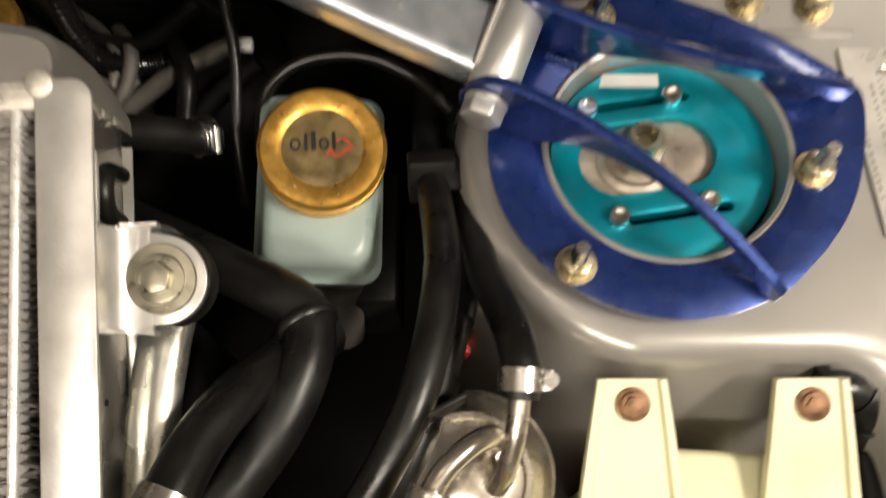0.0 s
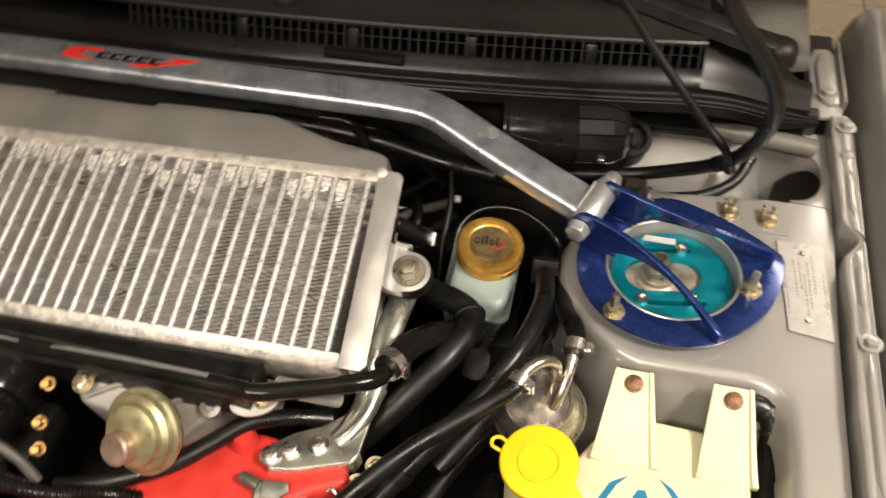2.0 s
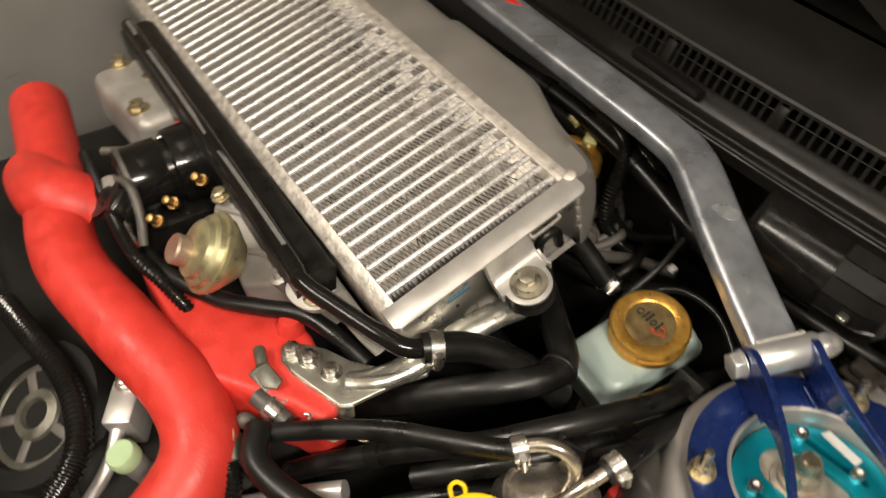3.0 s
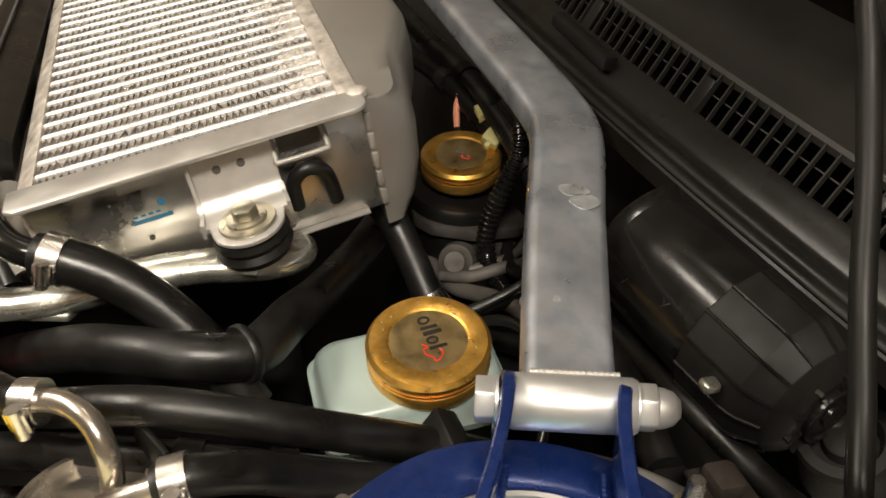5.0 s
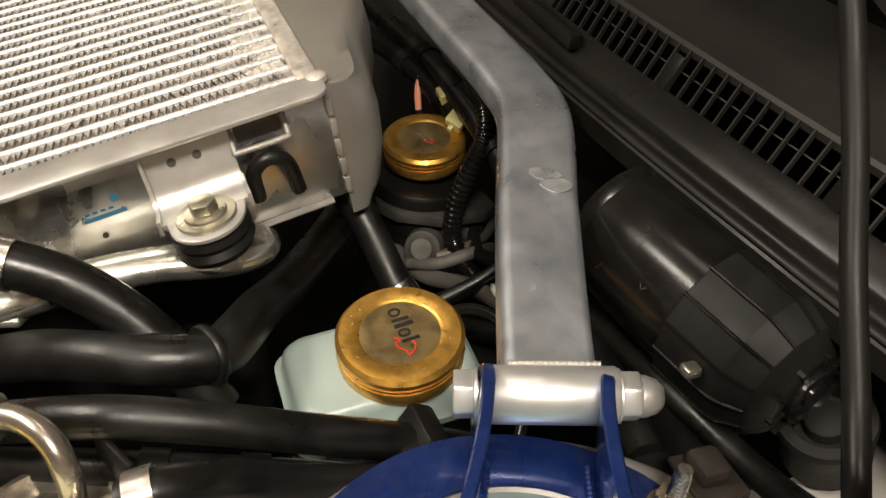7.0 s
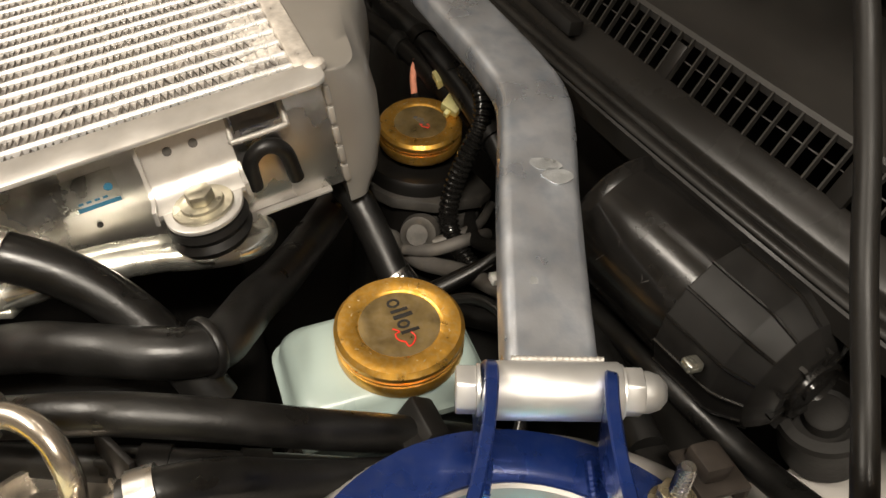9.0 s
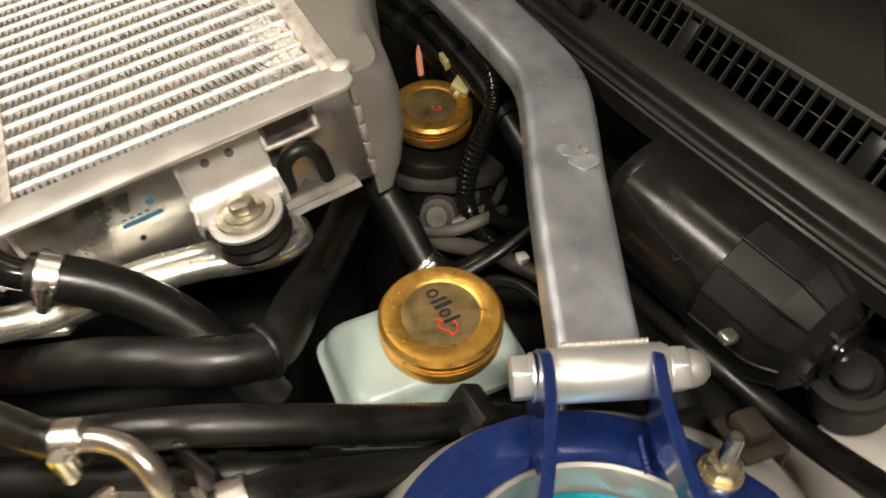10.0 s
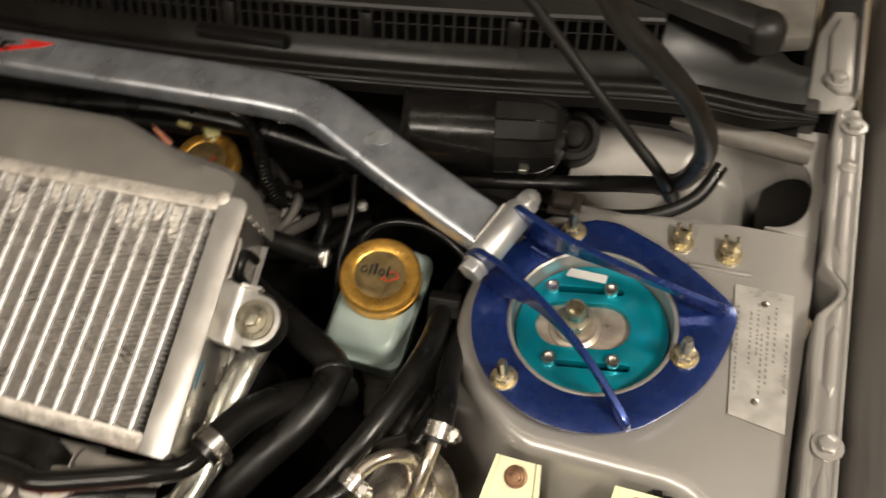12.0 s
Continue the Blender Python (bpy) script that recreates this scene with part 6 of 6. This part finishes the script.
part("pipe", tube([(-0.24, 0.30, 0.88), (-0.19, 0.31, 0.885), (-0.15, 0.33, 0.9), (-0.11, 0.35, 0.905)], 0.006), M_CASTDARK, gear)
part("pipe", tube([(-0.2, 0.29, 0.87), (-0.15, 0.31, 0.875), (-0.1, 0.34, 0.895)], 0.007), M_DARK, gear)
part("pipe", tube([(-0.22, 0.36, 0.9), (-0.17, 0.345, 0.91), (-0.13, 0.36, 0.93)], 0.005), M_DARK, gear)
t = thing("cable_clip", "small white plastic cable clip", "clip", (-0.095, 0.323, 0.938))
part("clip", box(-0.1, -0.092, 0.319, 0.326, 0.937, 0.942, 0.001), M_WHITE, t)

# ==== wiper motor ====
motor = thing("wiper_motor", "glossy black covered wiper motor below the cowl", "wiper motor", (0.0, 0.385, 0.95))
MA, MB = Vector((-0.058, 0.369, 1.0035)), Vector((0.069, 0.395, 0.995))
MM = aim(MA, MB - MA)
L = (MB - MA).length
part("cover", moved(lathe([(0.0, 0.0), (0.036, 0.0), (0.0388, 0.0), (0.0392, 0.0015), (0.0372, 0.003), (0.0352, 0.006), (0.0358, 0.013), (0.0367, 0.024), (0.0375, 0.038), (0.038, 0.054), (0.0382, 0.078), (0.0, 0.078)], 48), MM), M_MOTOR, motor, "scratched glossy black round cover")


def faceted(z0, z1, r, chamfer, n=16):
    bm = bmesh.new()
    rows = []
    for z, k in ((z0, 1.0), (z1 - chamfer, 0.975), (z1 - chamfer * 0.35, 0.8), (z1, 0.52)):
        rows.append([bm.verts.new((k * r * math.cos(2 * math.pi * i / n), k * r * math.sin(2 * math.pi * i / n), z)) for i in range(n)])
    for a, b in zip(rows, rows[1:]):
        for i in range(n):
            bm.faces.new((a[i], a[(i + 1) % n], b[(i + 1) % n], b[i]))
    bm.faces.new(rows[0])
    bm.faces.new(rows[-1])
    bmesh.ops.recalc_face_normals(bm, faces=bm.faces[:])
    return round_edges(bm, 0.0009, 2, 12)


part("housing", moved(faceted(0.074, L, 0.041, 0.021), MM @ Matrix.Rotation(radians(8), 4, "Z")), M_MOTOREND, motor, "faceted satin black end housing", angle=10)
for k in range(16):
    a = 2 * math.pi * k / 16 + radians(8)
    part("ridge", moved(tube([(0.041 * f * math.cos(a), 0.041 * f * math.sin(a), z) for z, f in ((0.074, 1.0), (0.09, 0.99), (L - 0.021, 0.975), (L - 0.0075, 0.8))], 0.0009, 6, 4), MM), M_MOTOR, motor)
part("hub", moved(lathe([(0.016, L - 0.004), (0.016, L + 0.003), (0.014, L + 0.0035), (0.0135, L + 0.0015), (0.006, L + 0.0015), (0.0055, L + 0.003), (0, L + 0.003)], 32), MM), M_MOTOR, motor, "round end hub")
for a in range(0, 360, 36):
    part("spoke", moved(box(0.012, 0.024, -0.001, 0.001, L - 0.004, L + 0.0015), MM @ Matrix.Rotation(radians(a + 22), 4, "Z")), M_MOTOR, motor)
dice = random.Random(12)
for k in range(9):
    a0, z0 = radians(dice.uniform(150, 290)), dice.uniform(0.012, 0.06)
    da, dz = radians(dice.uniform(3, 13)), dice.uniform(-0.005, 0.005)
    line = []
    for q in (0, 0.33, 0.66, 1.0):
        z = z0 + dz * q
        rr = 0.0352 + 0.003 * min(1.0, (z - 0.006) / 0.06) ** 0.7 + 0.0001
        line.append((rr * math.cos(a0 + da * q), rr * math.sin(a0 + da * q), z))
    part("scratch", moved(tube(line, 0.00014, 5, 4), MM), M_SCRATCH, motor)
part("clip", box(0.0435, 0.051, 0.3415, 0.35, 0.997, 1.0025, 0.0018, 3), M_FOOT, motor, "pale metal clip")
part("bracket", box(0.05, 0.072, 0.328, 0.345, 0.945, 0.952, 0.001), M_DARK, motor, "dark steel bracket")

t = thing("earth_bracket", "dark brown steel tab bolted behind the strut tower", "bracket", (0.085, 0.338, 0.966))
part("tab", join(box(0.07, 0.096, 0.327, 0.352, 0.9715, 0.9745, 0.001), box(0.07, 0.096, 0.3495, 0.352, 0.955, 0.9735, 0.001), box(0.074, 0.09, 0.331, 0.345, 0.9735, 0.983, 0.0025)), M_TAB, t)

# ==== washer hose that loops up to the bonnet ====
hose("washer_hose", [(-0.06, 0.345, 0.962), (0.02, 0.357, 0.965), (0.08, 0.364, 0.969), (0.122, 0.357, 0.988), (0.15, 0.34, 1.014), (0.17, 0.317, 1.05), (0.1805, 0.297, 1.095), (0.18, 0.284, 1.133), (0.1665, 0.278, 1.168), (0.1475, 0.2715, 1.198), (0.125, 0.265, 1.232), (0.1, 0.257, 1.3), (0.07, 0.25, 1.42), (0.05, 0.25, 1.53)], 0.0068, "black washer hose looping up to the bonnet", bands=((0.335, M_PLASTIC),))
hose("washer_hose", [(0.164, 0.316, 1.035), (0.1555, 0.3125, 1.058), (0.136, 0.322, 1.075), (0.1105, 0.331, 1.102), (0.0855, 0.342, 1.128), (0.062, 0.349, 1.156), (0.035, 0.354, 1.196), (0.01, 0.358, 1.28), (-0.01, 0.36, 1.4)], 0.0042, "thin dark washer tube rising to the bonnet", M_SEAL, 12, bands=((0.02, M_PLASTIC),))
hose("earth_cable", [(0.06, 0.357, 0.95), (0.085, 0.348, 0.957), (0.12, 0.344, 0.962), (0.155, 0.352, 0.965), (0.182, 0.37, 0.972), (0.196, 0.395, 0.985)], 0.0058, "black cable behind the tower", M_RUBBER, 10)

# ==== fuse box, hose behind the washer tank ====
fuse = thing("relay_box", "black plastic relay box beside the wing", "relay box", (0.235, 0.04, 0.85))
part("lid", box(0.2135, 0.2605, -0.06, 0.097, 0.885, 0.934, 0.004), M_PLASTIC, fuse)
for x in (0.225, 0.236, 0.247):
    part("latch", box(x - 0.0025, x + 0.0025, 0.095, 0.101, 0.92, 0.937, 0.001), M_PLASTIC, fuse)
t = thing("intake_snorkel", "black ribbed rubber elbow behind the washer tank", "hose", (0.22, 0.118, 0.93))
part("elbow", tube([(0.194, 0.122, 0.944), (0.206, 0.124, 0.945), (0.2165, 0.12, 0.941), (0.222, 0.111, 0.933), (0.2215, 0.1, 0.92), (0.218, 0.09, 0.905)], 0.0102, 20), M_RUBBER, t)
for at, way in (((0.215, 0.121, 0.942), (0.8, -0.5, -0.3)), ((0.222, 0.109, 0.931), (0.1, -0.8, -0.6))):
    part("rib", moved(lathe([(0.0098, -0.0016), (0.0115, -0.001), (0.0115, 0.001), (0.0098, 0.0016)], 24), aim(at, way)), M_RUBBER, t)
part("mouth", moved(lathe([(0.0115, -0.003), (0.0142, -0.003), (0.0142, 0.003), (0.0115, 0.003)], 24), aim((0.196, 0.1222, 0.944), (1, 0.15, 0))), M_PLASTIC, t)

# ==== maker's plate, shelf nuts ====
vin = thing("makers_plate", "weathered metal maker's plate riveted to the strut tower", "plate", (0.245, 0.243, 0.966))
VA, VB, VC, VD = (0.2215, 0.2965, 0.9685), (0.2625, 0.2955, 0.9685), (0.2665, 0.187, 0.9655), (0.2295, 0.193, 0.9655)
def vp(s, t, up=0.0):
    a = Vector(VA).lerp(Vector(VB), s)
    b = Vector(VD).lerp(Vector(VC), s)
    return a.lerp(b, t) + Vector((0, 0, up))
def quad(s0, s1, t0, t1, up, th):
    bm = bmesh.new()
    low = [bm.verts.new(vp(s, t, up)) for s, t in ((s0, t0), (s1, t0), (s1, t1), (s0, t1))]
    top = [bm.verts.new(v.co + Vector((0, 0, th))) for v in low]
    bm.faces.new(low)
    bm.faces.new(top)
    for i in range(4):
        bm.faces.new((low[i], low[(i + 1) % 4], top[(i + 1) % 4], top[i]))
    return bm
part("sheet", quad(0, 1, 0, 1, 0.0, 0.0012), M_LABEL, vin)
rng = random.Random(5)
for s, t0, t1, dark in ((0.07, 0.17, 0.82, 1), (0.93, 0.3, 0.72, 1), (0.3, 0.2, 0.62, 0), (0.42, 0.12, 0.5, 0), (0.5, 0.35, 0.78, 0), (0.6, 0.2, 0.7, 0), (0.72, 0.12, 0.55, 0)):
    t = t0
    while t < t1:
        w = rng.uniform(0.012, 0.03)
        part("print_bar", quad(s - 0.018, s + 0.018, t, t + w, 0.0012, 0.0003), M_GREYINK, vin)
        t += w + rng.uniform(0.01, 0.025)
for s, t in ((0.52, 0.12), (0.45, 0.86)):
    part("rivet", moved(lathe([(0.003, 0), (0.0027, 0.0012), (0, 0.0018)], 14), Matrix.Translation(vp(s, t, 0.001))), M_STEEL, vin)
for x, y in ((0.1775, 0.3255), (0.2135, 0.3215)):
    t = thing("clip_nut", "yellow zinc-plated bolt with a spring clip", "bolt", (x, y, 0.968), "shelf bolts")
    part("bolt", BOLT_HEAD, None, t, at=Matrix.Translation((x, y, 0.9685)) @ Matrix.Scale(1.1, 4))
    part("clip", join(box(x - 0.006, x - 0.003, y + 0.002, y + 0.012, 0.968, 0.979, 0.0008), box(x + 0.003, x + 0.006, y + 0.002, y + 0.012, 0.968, 0.979, 0.0008), box(x - 0.007, x + 0.007, y - 0.002, y + 0.013, 0.968, 0.9697, 0.0006)), M_ZINC, t)

# ==== red tub on the garage floor, and the tiles ====
tub = thing("bucket", "red plastic bucket on the garage floor", "bucket", (1.14, 2.2, 0))
part("shell", moved(lathe([(0.12, 0.0), (0.14, 0.02), (0.16, 0.2), (0.17, 0.21), (0.17, 0.22), (0.155, 0.22), (0.135, 0.03), (0, 0.02)], 48), Matrix.Translation((1.14, 2.2, 0))), M_TUB, tub)
floor_ob = bpy.data.objects["floor"]
WORLD[floor_ob] = Matrix()
tile = mesh_of("tile", box(-0.1985, 0.1985, -0.1985, 0.1985, -0.003, 0.004, 0.0015, 1), M_TILE)
for i in range(16):
    for j in range(18):
        part("tile", tile, None, floor_ob, at=Matrix.Translation((-3.0 + 0.4 * i, -3.4 + 0.4 * j, 0)))
